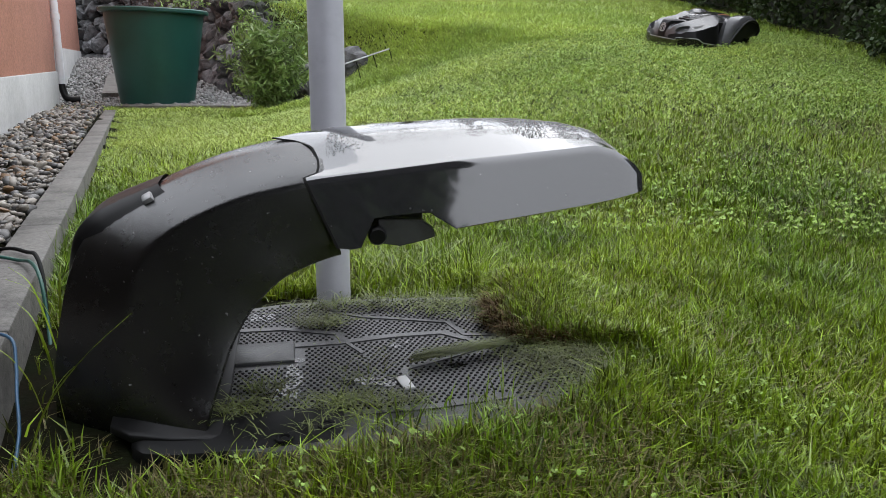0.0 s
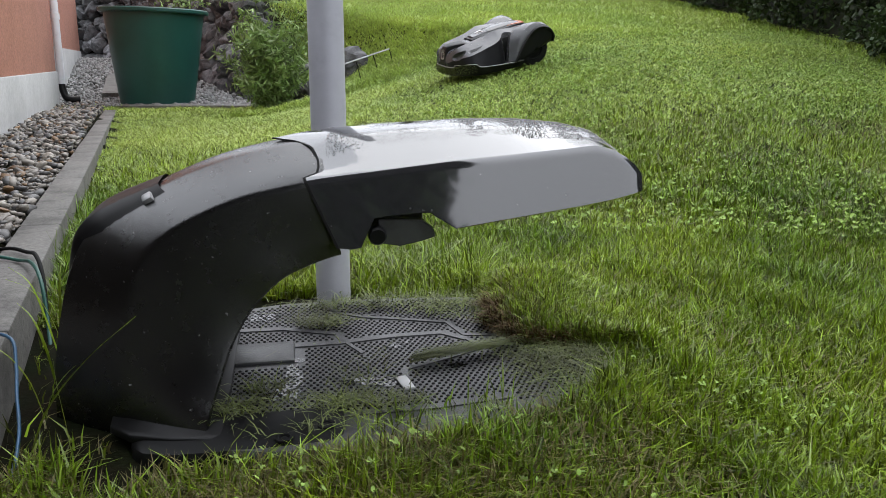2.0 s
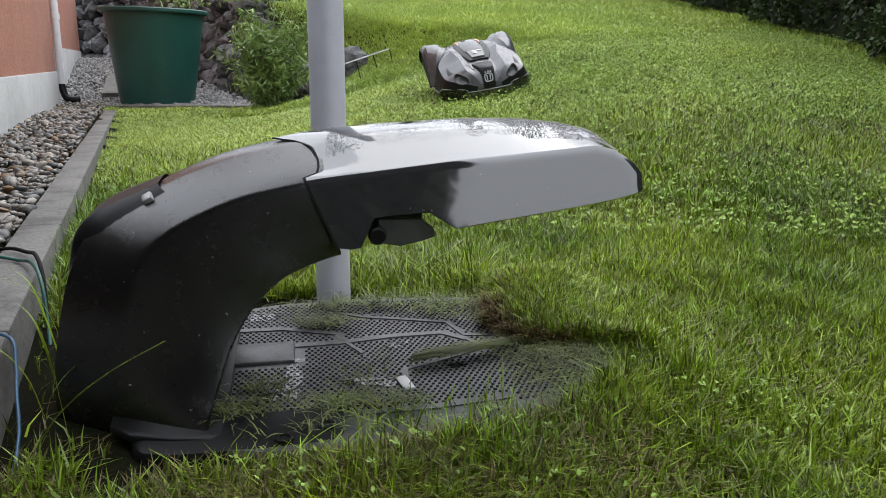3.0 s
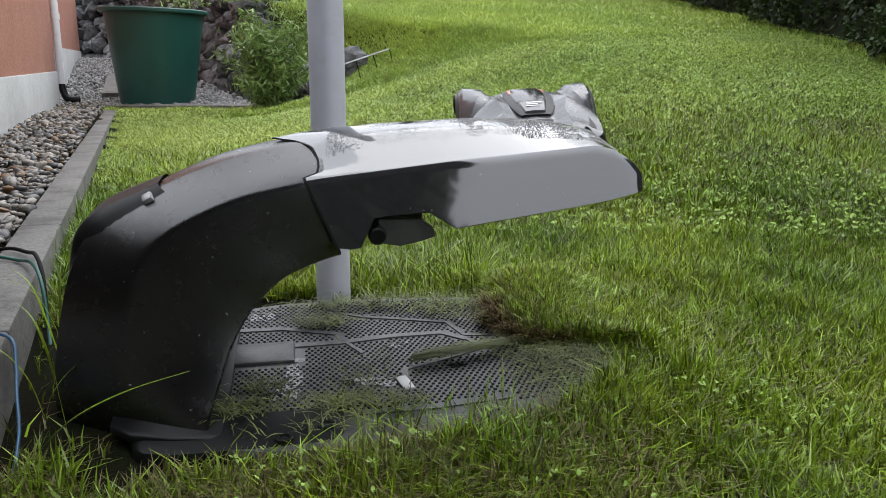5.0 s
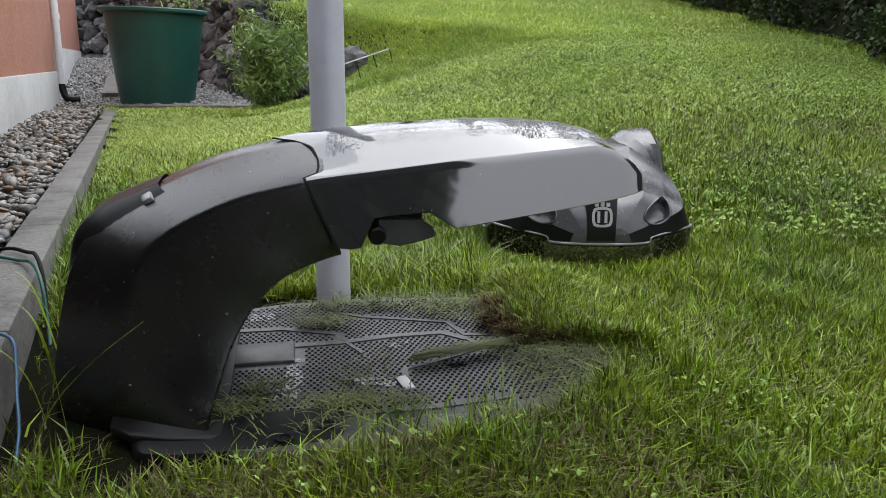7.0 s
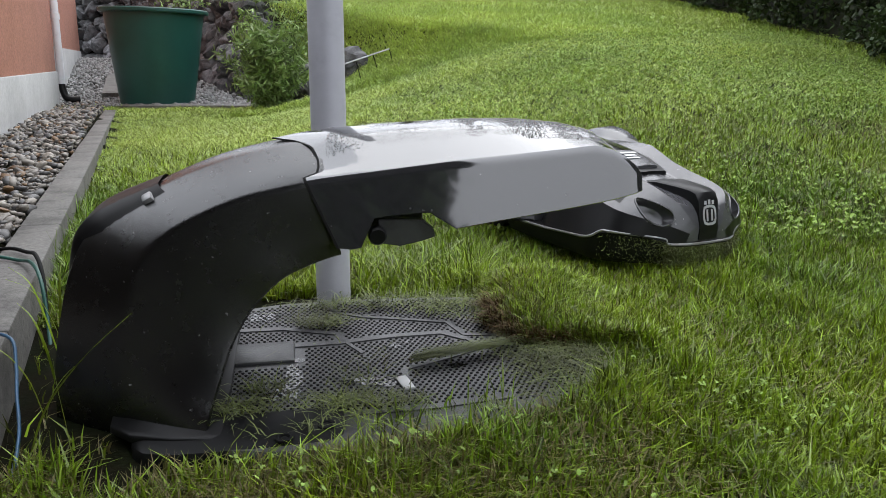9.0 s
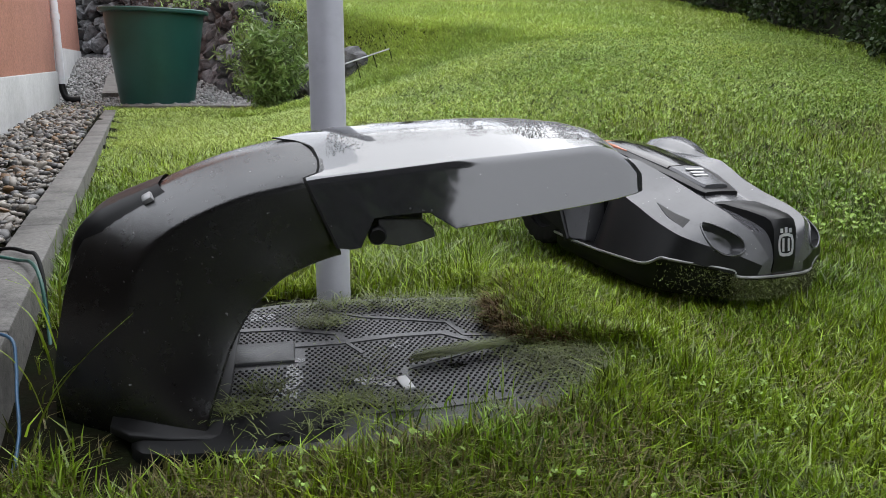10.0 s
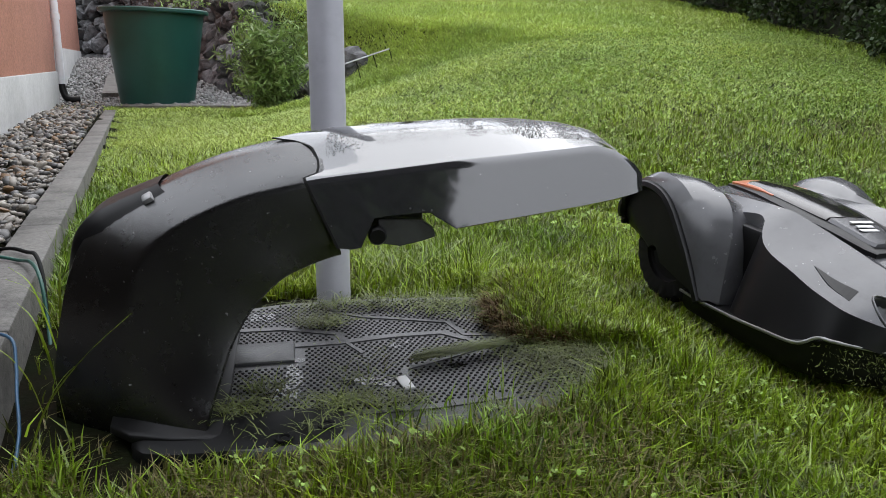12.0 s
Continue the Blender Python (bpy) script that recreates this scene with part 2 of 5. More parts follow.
def sheet(xs, ys):
    verts = [(x, y, float(z)) for y in ys for x, z in zip(xs, ground(np.array(xs), np.full(len(xs), y)))]
    n = len(xs)
    faces = [(j * n + i, j * n + i + 1, (j + 1) * n + i + 1, (j + 1) * n + i) for j in range(len(ys) - 1) for i in range(n - 1)]
    return mesh_from("ground", verts, faces, True)


def steps_out(near, far, d, grow):
    out, v = [near], near
    while v < far:
        v += d
        d *= grow
        out.append(v)
    return out


xs = [-v for v in steps_out(1.4, 300, 0.12, 1.09)][::-1] + list(np.arange(-1.3, 2.6, 0.07)) + steps_out(2.65, 300, 0.12, 1.09)
ys = [-v for v in steps_out(0.0, 300, 0.15, 1.13)][::-1] + list(np.arange(0.1, 9, 0.08)) + steps_out(9.05, 400, 0.15, 1.07)
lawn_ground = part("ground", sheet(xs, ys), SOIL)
tagged(lawn_ground, "soil under the lawn, rising into a bank, near-black for shade between blades", "ground", kind="structure")


# ---- house, kerbs, pole, barrel ----
def along(s, p, z):
    return Vector((0, 0, z)) + K * s + P * p


HOUSE = Matrix.Translation((0, 0, 0)) @ Matrix(((P.x, K.x, 0, 0), (P.y, K.y, 0, 0), (0, 0, 1, 0), (0, 0, 0, 1)))


def wall_piece(name, p0, p1, s0, s1, z0, z1, mat, label, category="wall", bevel=0.006):
    bm = bmesh.new()
    box(bm, p0, p1, s0, s1, z0, z1, bevel)
    ob = part(name, bm, mat, None, angle=40)
    ob.matrix_basis = HOUSE
    return tagged(ob, label, category, kind="structure")


wall_piece("wall_plinth_1", -1.2, -0.800, 4.6, 9.50, -0.2, 0.508, PLINTH, "pale grey rendered plinth of the house above pebbles", "plinth")
wall_piece("wall_1", -1.2, -0.815, 4.6, 9.50, 0.508, 5.5, STUCCO, "rough salmon pink stucco house wall")
# three unseen walls, added to darken reflections and the near ground
wall_piece("wall_near", -1.2, -0.820, -7.0, 0.3, -0.2, 2.42, BARKWOOD, "unseen added house wall, dark so that reflections stay dark")
wall_piece("wall_low", -1.1, -0.822, 0.3, 4.6, -0.2, 1.2, BARKWOOD, "unseen added dark wall, cut low so the tower reflects sky")
wall_piece("wall_behind", -1.2, -0.5, -7.2, -7.0, -0.2, 2.35, BARKWOOD, "unseen added wall behind the viewer, dark for the reflections")
wall_piece("wall_plinth_2", -1.2, -0.850, 9.50, 14.4, -0.2, 0.762, PLINTH, "pale grey rendered plinth, higher than the near one", "plinth")
wall_piece("wall_2", -1.2, -0.862, 9.50, 14.4, 0.762, 5.5, STUCCO, "salmon pink stucco wall of the far house part")
wall_piece("wall_back", -9.0, -1.2, 14.1, 14.4, -0.2, 5.5, PLINTH, "pale rendered end wall of the house")


def downpipe():
    e = empty("downpipe", HOUSE @ pose(-0.775, 9.52, 0), label="white rain downpipe on the house corner ending in a black elbow", category="downpipe")
    part("pipe", turned([(0.038, 0.38), (0.038, 5.4)], 20), WHITE, e, angle=40)
    bm = turned([(0.045, 1.02), (0.045, 1.08)], 20)
    part("pipe_clip", bm, WHITE, e, angle=40)
    part("elbow", tube(smooth_path([(0, 0, 0.46), (0, 0, 0.38), (0.01, -0.01, 0.31), (0.04, -0.03, 0.24), (0.09, -0.05, 0.22), (0.17, -0.05, 0.22)], 14), 0.036, 12), BLACK, e, "black plastic elbow", angle=60)
    return e


downpipe()


def kerb_stone(s0, s1):
    bm = bmesh.new()
    box(bm, -0.346, -0.240, s0, s1, -0.15, 0.16, 0.007)
    return bm


kerb = empty("kerb", HOUSE, label="grey concrete edging kerb between pebbles and lawn", category="kerb", kind="structure")
for s0, s1 in ((-2.5, -0.506), (-0.5, 0.494), (0.5, 1.494), (1.5, 2.494), (2.5, 3.494), (3.5, 4.494), (4.5, 5.494), (5.5, 6.494), (6.5, 7.494), (7.5, 8.44)):
    part("kerb_stone", kerb_stone(s0, s1), CONCRETE, kerb, angle=40)


def back_kerb():
    a, b = Vector((-3.62, 9.15, 0.27)), Vector((-4.83, 12.6, 0.62))
    d = (b - a).normalized()
    n = Vector((d.y, -d.x, 0)).normalized()
    rings = []
    for c in (a, b):
        rings.append([c + n * -0.09 + Vector((0, 0, -0.3)), c + n * 0.09 + Vector((0, 0, -0.3)), c + n * 0.09, c + n * -0.09])
    bm = loft(rings)
    bmesh.ops.bevel(bm, geom=list(bm.edges), offset=0.01, segments=2, affect="EDGES")
    return tagged(part("kerb_back", bm, CONCRETE, None, angle=40), "concrete kerb climbing beside the water barrel", "kerb", kind="structure")


back_kerb()
sl = part("slab", box(bmesh.new(), -0.75, 0.75, -0.16, 0.16, -0.05, 0.035, 0.008), CONCRETE, None, angle=40)
sl.matrix_basis = pose(-2.45, 8.36, 0.150, 0, 0, 0)
tagged(sl, "flat concrete edging slab before the gravel", "slab", kind="structure")


def barrel():
    e = empty("water_barrel", pose(-2.99, 8.80, 0.145, 0, 1.6, 0), label="large dark green tapered plastic water barrel on the gravel edge", category="barrel")
    body = [(0.0, 0.0), (0.35, 0.0), (0.366, 0.012), (0.40, 0.25), (0.44, 0.55), (0.478, 0.84), (0.490, 0.93), (0.492, 0.975), (0.485, 0.975), (0.475, 0.90), (0.44, 0.6), (0.36, 0.06), (0.0, 0.05)]
    part("body", turned(body, 64, False), BARREL, e, angle=35)
    rim = [(0.490, 0.935), (0.532, 0.935), (0.540, 0.945), (0.540, 0.970), (0.530, 0.980), (0.488, 0.980)]
    part("rim", turned(rim + rim[:1], 64, False), BARREL, e, "folded green rim", angle=35)
    return e


barrel()


def pole():
    e = empty("steel_pole", pose(-0.247, 1.80, 0.06), label="grey galvanised round steel pole standing in the lawn", category="pole")
    part("tube", turned([(0.038, -0.1), (0.038, 3.0), (0.0, 3.0)], 40), STEEL, e, angle=40)
    return e


pole()



def balcony():
    """Unseen deck, added above and behind the view to shade the foreground."""
    e = empty("balcony", HOUSE, label="unseen dark timber deck, added to shade the foreground", category="balcony", kind="structure")
    part("deck", box(bmesh.new(), -0.81, 0.46, -6.9, 0.75, 2.42, 2.54, 0.01), BARKWOOD, e, angle=40)
    part("edge_beam", box(bmesh.new(), 0.46, 0.52, -6.9, 0.75, 2.38, 2.66, 0.006), BARKWOOD, e, angle=40)


balcony()


# ---- the charging station ----
STATION = pose(-0.2466, 1.3984, 0.0758, 4.4, -0.8, 10.0)


def rail(points, n):
    return smooth_path(points, n)


def charging_station():
    e = empty("charging_station", STATION, label="dark grey mower charging station with glossy black arm and base plate", category="charging station")
    # base plate
    wide = [(-0.275, 0.10), (-0.27, 0.15), (-0.25, 0.195), (-0.215, 0.24), (-0.16, 0.272), (-0.05, 0.30), (0.08, 0.305), (0.22, 0.295), (0.36, 0.275), (0.44, 0.235), (0.49, 0.15), (0.505, 0.08)]
    outline = [(u, -v) for u, v in wide] + [(u, v) for u, v in wide[::-1]]
    bm = bmesh.new()
    levels = ((-0.05, 1.02), (-0.006, 1.01), (0.0, 0.995))
    rings = [[(0.04 + (u - 0.04) * k, v * k, z) for u, v in outline] for z, k in levels]
    vs = [[bm.verts.new(p) for p in r] for r in rings]
    for a, b in zip(vs, vs[1:]):
        for i in range(len(a)):
            j = (i + 1) % len(a)
            bm.faces.new((a[i], a[j], b[j], b[i]))
    bm.faces.new(vs[-1])
    bm.faces.new(vs[0][::-1])
    plate = part("base_plate", bm, MATPLATE, e, "wet grey ribbed base plate strewn with clippings", angle=30)

    # smooth raised strips that part the dotted fields
    strips = [
        ([(-0.135, 0.165), (-0.04, 0.160), (0.065, 0.118)], 0.007),
        ([(-0.03, 0.075), (0.062, 0.075), (0.17, 0.090), (0.262, 0.090), (0.305, 0.052)], 0.008),
        ([(0.118, 0.198), (0.20, 0.170), (0.283, 0.140), (0.304, 0.072), (0.385, 0.055)], 0.005),
        ([(0.065, 0.118), (0.072, 0.078)], 0.006),
        ([(0.08, 0.070), (0.105, 0.020)], 0.004),
        ([(0.305, 0.052), (0.325, 0.005), (0.25, -0.030), (0.175, -0.060), (0.163, -0.115)], 0.004),
        ([(0.145, 0.205), (0.118, 0.198), (0.065, 0.230), (0.055, 0.280)], 0.004),
        ([(-0.02, -0.215), (0.08, -0.205), (0.20, -0.205), (0.33, -0.190)], 0.008),
    ]

    def strip(line, w):
        rows_ = []
        pts = [Vector((u, v, 0)) for u, v in line]
        for i, q in enumerate(pts):
            d = (pts[min(i + 1, len(pts) - 1)] - pts[max(i - 1, 0)]).normalized()
            nrm = Vector((-d.y, d.x, 0)) * w
            rows_.append([q + nrm * 1.15 + Vector((0, 0, -0.002)), q + nrm + Vector((0, 0, 0.0022)), q - nrm + Vector((0, 0, 0.0022)), q - nrm * 1.15 + Vector((0, 0, -0.002))])
        part("tread_strip", loft(rows_), MATPLATE, plate, angle=30)

    for line, w in strips:
        strip(line, w)

    def clear(u, v):
        """True away from the strips and the smooth pad."""
        if -0.22 < u < 0.0 and -0.012 < v < 0.092:
            return False
        for line, w in strips:
            for (a, b), (c, d) in zip(line, line[1:]):
                t = max(0.0, min(1.0, ((u - a) * (c - a) + (v - b) * (d - b)) / ((c - a) ** 2 + (d - b) ** 2)))
                if (u - a - t * (c - a)) ** 2 + (v - b - t * (d - b)) ** 2 < (w + 0.004) ** 2:
                    return False
        return True

    # low black dots in place of the shaded dimples in the plate
    rnd = random.Random(4)
    verts, faces = [], []
    row, v = 0, -0.20
    while v < 0.29:
        u = -0.14 + (0.0055 if row % 2 else 0.0)
        while u < 0.50:
            reach = float(np.interp(u, [q[0] for q in wide], [q[1] for q in wide])) - 0.014
            if abs(v) < reach and clear(u, v):
                k = len(verts)
                r = 0.0030
                for z, rr in ((-0.001, r), (0.0016, r * 0.85)):
                    verts += [(u + rr * math.cos(a * math.pi / 3), v + rr * math.sin(a * math.pi / 3), z) for a in range(6)]
                faces += [(k + i, k + (i + 1) % 6, k + 6 + (i + 1) % 6, k + 6 + i) for i in range(6)] + [tuple(range(k + 6, k + 12))]
            u += 0.011
        v += 0.0095
        row += 1
    part("tread_studs", mesh_from("tread_studs", verts, faces), RUBBER, plate, "rows of low black dots standing in for the plate's dark dimples")["kind"] = "stuff"
    # smooth plates near the tower and the pale plug
    part("cover_pad", box(bmesh.new(), -0.20, -0.018, 0.003, 0.090, -0.002, 0.0055, 0.003), MATPLATE, plate, angle=30)
    plug = part("plug", box(bmesh.new(), -0.010, 0.010, -0.024, 0.024, 0.0, 0.004, 0.0015), EMBLEM, plate, "small pale plastic plug", angle=30)
    plug.matrix_basis = pose(0.165, -0.115, 0.0, 0, 0, 12)

    # tower: outer rail (back and top), inner rail (front and underside)
    n = 40
    outer = rail([(-0.405, -0.04), (-0.395, 0.06), (-0.375, 0.15), (-0.352, 0.225), (-0.318, 0.283), (-0.24, 0.328), (-0.13, 0.374), (-0.03, 0.3985), (0.040, 0.408)], n)
    inner = rail([(-0.150, -0.02), (-0.143, 0.02), (-0.128, 0.06), (-0.105, 0.115), (-0.072, 0.165), (-0.028, 0.205), (0.012, 0.222), (0.045, 0.232), (0.066, 0.236)], n)
    half_out = rail([(0.085, 0), (0.088, 0), (0.090, 0), (0.085, 0), (0.066, 0), (0.046, 0), (0.040, 0), (0.040, 0), (0.040, 0)], n)[:, 0]
    half_sh = rail([(0.17, 0), (0.165, 0), (0.155, 0), (0.147, 0), (0.140, 0), (0.134, 0), (0.128, 0), (0.125, 0), (0.123, 0)], n)[:, 0]
    half_in = rail([(0.245, 0), (0.225, 0), (0.19, 0), (0.165, 0), (0.15, 0), (0.142, 0), (0.135, 0), (0.13, 0), (0.126, 0)], n)[:, 0]
    sink = rail([(0.120, 0), (0.120, 0), (0.115, 0), (0.105, 0), (0.088, 0), (0.066, 0), (0.056, 0), (0.054, 0), (0.052, 0)], n)[:, 0]
    rings = []
    for i in range(n):
        o, q = outer[i], inner[i]
        d = (q - o) / np.linalg.norm(q - o)
        prof = [(0.0, 0.0), (half_out[i] * 0.6, 0.001), (half_out[i] * 0.92, 0.003), (half_out[i] * 1.02, 0.0045)]
        sh = sink[i]
        prof += [((half_out[i] * 0.5 + half_sh[i] * 0.5), 0.0045 + (sh - 0.0045) * 0.44), (half_sh[i] * 0.97, sh * 0.93), (half_sh[i] * 0.995, sh + 0.001), (half_sh[i] * 1.005, sh + 0.008)]
        length = np.linalg.norm(q - o)
        for f in (0.45, 0.7, 0.92):
            prof.append((half_sh[i] + (half_in[i] - half_sh[i]) * f, sh + (length - sh) * f))
        prof += [(half_in[i] * 0.99, length * 0.985), (half_in[i] * 0.95, length)]
        right = [(o[0] + d[0] * dd, -w, o[1] + d[1] * dd) for w, dd in prof]
        leftp = [(o[0] + d[0] * dd, w, o[1] + d[1] * dd) for w, dd in prof[1:]]
        rings.append(right + leftp[::-1])
    tower = part("tower", loft(rings), MATT, e, "matt anthracite tower with scuffs", angle=32)

    # foot of the tower on the plate
    foot = [(-0.30, 0.12), (-0.295, 0.19), (-0.26, 0.225), (-0.20, 0.245), (-0.145, 0.255), (-0.128, 0.245), (-0.122, 0.20)]
    ring_ = [(u, -v) for u, v in foot] + [(u, v) for u, v in foot[::-1]]
    part("foot", loft([[(u, v, -0.006) for u, v in ring_], [(u, v, 0.003) for u, v in ring_], [(u * 0.99 - 0.002, v * 0.985, 0.006) for u, v in ring_]]), BLACK, e, "foot moulding of the tower", angle=50)

    # low apron before the foot, with its two screw holes
    apron = []
    for u, v0, v1, z in ((-0.262, -0.19, -0.215, -0.012), (-0.255, -0.19, -0.245, -0.010), (-0.238, -0.19, -0.268, -0.008), (-0.20, -0.19, -0.284, -0.006), (-0.14, -0.19, -0.290, -0.004), (-0.06, -0.19, -0.292, -0.002), (0.03, -0.19, -0.288, -0.002), (0.052, -0.19, -0.278, -0.004), (0.062, -0.19, -0.255, -0.010)):
        apron.append([(u, v0, -0.05), (u, v0, z + 0.010), (u, v1 + 0.03, z + 0.008), (u, v1 + 0.008, z + 0.003), (u, v1, z - 0.008), (u, v1 - 0.004, -0.05)])
    apron_part = part("apron", loft(apron), BLACK, e, "smooth dark front apron of the base", angle=40)
    for u, v in ((-0.035, -0.272), (0.028, -0.245)):
        hole = part("screw_hole", turned([(0.014, 0.0), (0.013, 0.003), (0.009, 0.003), (0.007, -0.001), (0.0, -0.001)], 16, False), RUBBER, apron_part, angle=30)
        hole.matrix_basis = pose(u, v, 0.0055)

    # glossy back lid with its lamp
    lid = []
    for t in np.linspace(0.34, 0.66, 14):
        i = t * (n - 1)
        a = int(i)
        o = outer[a] + (outer[a + 1] - outer[a]) * (i - a)
        d = (inner[a] - o) / np.linalg.norm(inner[a] - o)
        w = 0.088 * (1 - 0.25 * abs(t - 0.5) / 0.16)
        fall = (sink[a] - 0.0045) * 0.44 / (0.5 * half_sh[a] - 0.52 * half_out[a])
        up = 0.010 * math.sin(math.pi * (t - 0.34) / 0.32) + 0.004
        row = []
        for v in np.linspace(-1, 1, 13):
            h = up * (1 - abs(v) ** 6) - 0.008 * abs(v) ** 6 - fall * max(0.0, abs(v) * w - 0.92 * half_out[a])
            row.append((o[0] - d[0] * h, v * w, o[1] - d[1] * h))
        lid.append(row)
    part("back_lid", loft(lid, closed=False), BLACK, tower, "glossy black lid with a clear lamp", angle=50)
    lamp = part("status_lamp", box(bmesh.new(), -0.009, 0.009, -0.010, 0.010, -0.012, 0.006, 0.004), SILVER, tower, "small pale faceted status lamp", angle=30)
    lamp.matrix_basis = pose(-0.228, -0.058, 0.325, 22, -28, 0)

    # arm
    us = [0.020, 0.05, 0.08, 0.10, 0.118, 0.16, 0.205, 0.222, 0.245, 0.27, 0.34, 0.42, 0.48, 0.51, 0.535, 0.552, 0.566]
    arm = []
    for u in us:
        top = float(np.interp(u, [0.0, 0.06, 0.17, 0.29, 0.38, 0.46, 0.51, 0.55, 0.575], [0.399, 0.416, 0.424, 0.426, 0.424, 0.415, 0.402, 0.374, 0.346]))
        crease = float(np.interp(u, [0.0, 0.024, 0.25, 0.48, 0.52, 0.556, 0.575], [0.352, 0.356, 0.378, 0.394, 0.384, 0.356, 0.332]))
        low = float(np.interp(u, [0.0, 0.05, 0.092, 0.106, 0.122, 0.205, 0.245, 0.575], [0.256, 0.252, 0.255, 0.289, 0.300, 0.303, 0.277, 0.318]))
        slim = float(np.interp(u, [0.0, 0.3, 0.44, 0.51, 0.55, 0.575], [1.0, 1.0, 0.985, 0.955, 0.92, 0.86]))
        w = 0.124 * slim

        def begin(a, z):
            """Where the cover starts: a tongue on top, lobes beside it, a raked edge down the flank."""
            if a < 0.90 * w:
                return float(np.interp(a / w, [0.0, 0.20, 0.40, 0.46, 0.71, 0.86], [-0.030, 0.004, 0.026, 0.031, 0.041, 0.036]))
            return 0.006 + 0.44 * max(0.0, 0.383 - z)

        def spot(side, a, z):
            b = begin(a, z)
            return (b + (u - 0.020) * (0.118 - b) / 0.098 if u < 0.118 else u, side * a, z)
        def out(z):
            return w + 0.26 * (crease - z)

        shoulder = [(w * (0.46 + 0.508 * q), top - 0.0085 - (top - crease - 0.011) * (0.96 * q + 0.04 * q * q)) for q in (0.0, 0.2, 0.4, 0.6, 0.787, 0.92, 0.98)]
        prof = [(0.0, top), (w * 0.20, top - 0.0012), (w * 0.40, top - 0.0055), *shoulder, (w * 0.968, crease + 0.0025), (w * 0.985, crease), (out(crease - 0.004), crease - 0.004),
                (out(crease - 0.010), crease - 0.010), (out((crease + low) / 2), (crease + low) / 2), (out(low + 0.010), low + 0.010), (out(low + 0.002), low + 0.002), (out(low) - 0.003, low), (out(low) - 0.007, low), (out(low) - 0.011, low + 0.012)]
        ring = [spot(-1, a, z) for a, z in prof] + [spot(1, a, z) for a, z in prof[:0:-1]]
        arm.append(ring)
    arm_part = part("arm", loft(arm), WETGLOSS, e, "wet glossy black arm cover", angle=28)
    # thin black band added where the seam is an open, dark gap
    part("gasket", loft([[(x - 0.004 + d, y * k, 0.33 + (z - 0.33) * k) for x, y, z in arm[0]] for d, k in ((0.0, 0.98), (0.0, 1.006), (0.004, 1.006), (0.006, 0.98))]), RUBBER, arm_part, "black band standing in for the dark gap round the arm", angle=40)
    # rain drops on the flat of the arm, crowded where dark tree reflections would lie
    rnd = random.Random(9)
    verts, faces = [], []
    for _ in range(15000):
        u, v = rnd.uniform(0.0, 0.55), rnd.uniform(-0.082, 0.06)
        top = float(np.interp(u, [0.0, 0.06, 0.17, 0.29, 0.38, 0.46, 0.51, 0.55, 0.575], [0.399, 0.416, 0.424, 0.426, 0.424, 0.415, 0.402, 0.374, 0.346]))
        crease = float(np.interp(u, [0.0, 0.024, 0.25, 0.48, 0.52, 0.556, 0.575], [0.352, 0.356, 0.378, 0.394, 0.384, 0.356, 0.332]))
        slim = float(np.interp(u, [0.0, 0.3, 0.44, 0.51, 0.55, 0.575], [1.0, 1.0, 0.985, 0.955, 0.92, 0.86]))
        f = abs(v) / (0.124 * slim)
        wave = 0.5 + 0.5 * math.sin(23 * u + 1.5 * math.sin(61 * u)) * math.sin(40 * u + 30 * v)
        dense = (0.30 < f < 0.52 + 0.12 * wave) * (v < 0) * (u > 0.07) * 0.8 + 0.95 * (u > 0.33 - 1.3 * v - 0.10 * wave) + 0.7 * (u < 0.08) + 0.04
        if u < 0.05 and f > 0.30 or f > 0.66 or rnd.random() > dense:
            continue
        if f < 0.46:
            z = top - float(np.interp(f, [0, 0.20, 0.40, 0.46], [0, 0.0012, 0.0055, 0.0085]))
        else:
            q = (f - 0.46) / 0.508
            z = top - 0.0085 - (top - crease - 0.011) * (0.96 * q + 0.04 * q * q)
        r = rnd.uniform(0.0005, 0.0010)
        k = len(verts)
        verts += [(u + r * math.cos(q), v + r * math.sin(q), z - 0.0004) for q in (i * math.pi / 3 for i in range(6))]
        verts += [(u + 0.6 * r * math.cos(q), v + 0.6 * r * math.sin(q), z + 0.42 * r) for q in (i * math.pi / 3 for i in range(6))]
        verts.append((u, v, z + 0.55 * r))
        faces += [(k + i, k + (i + 1) % 6, k + 6 + (i + 1) % 6, k + 6 + i) for i in range(6)] + [(k + 6 + i, k + 6 + (i + 1) % 6, k + 12) for i in range(6)]
    part("rain_film", mesh_from("rain_film", verts, faces, True), WATER, arm_part, "beads of rain water")["kind"] = "stuff"
    # contact block under the arm
    c = part("contact_block", box(bmesh.new(), 0.10, 0.205, -0.07, 0.07, 0.262, 0.30, 0.006), BLACK, e, angle=30)
    for s in (-1, 1):
        k = part("contact_knob", turned([(0.0, -0.012), (0.012, -0.012), (0.0145, -0.007), (0.0145, 0.007), (0.012, 0.012), (0.0, 0.012)], 20, False), BLACK, c, angle=40)
        k.matrix_basis = pose(0.122, s * 0.136, 0.270, 90, 0, 0)
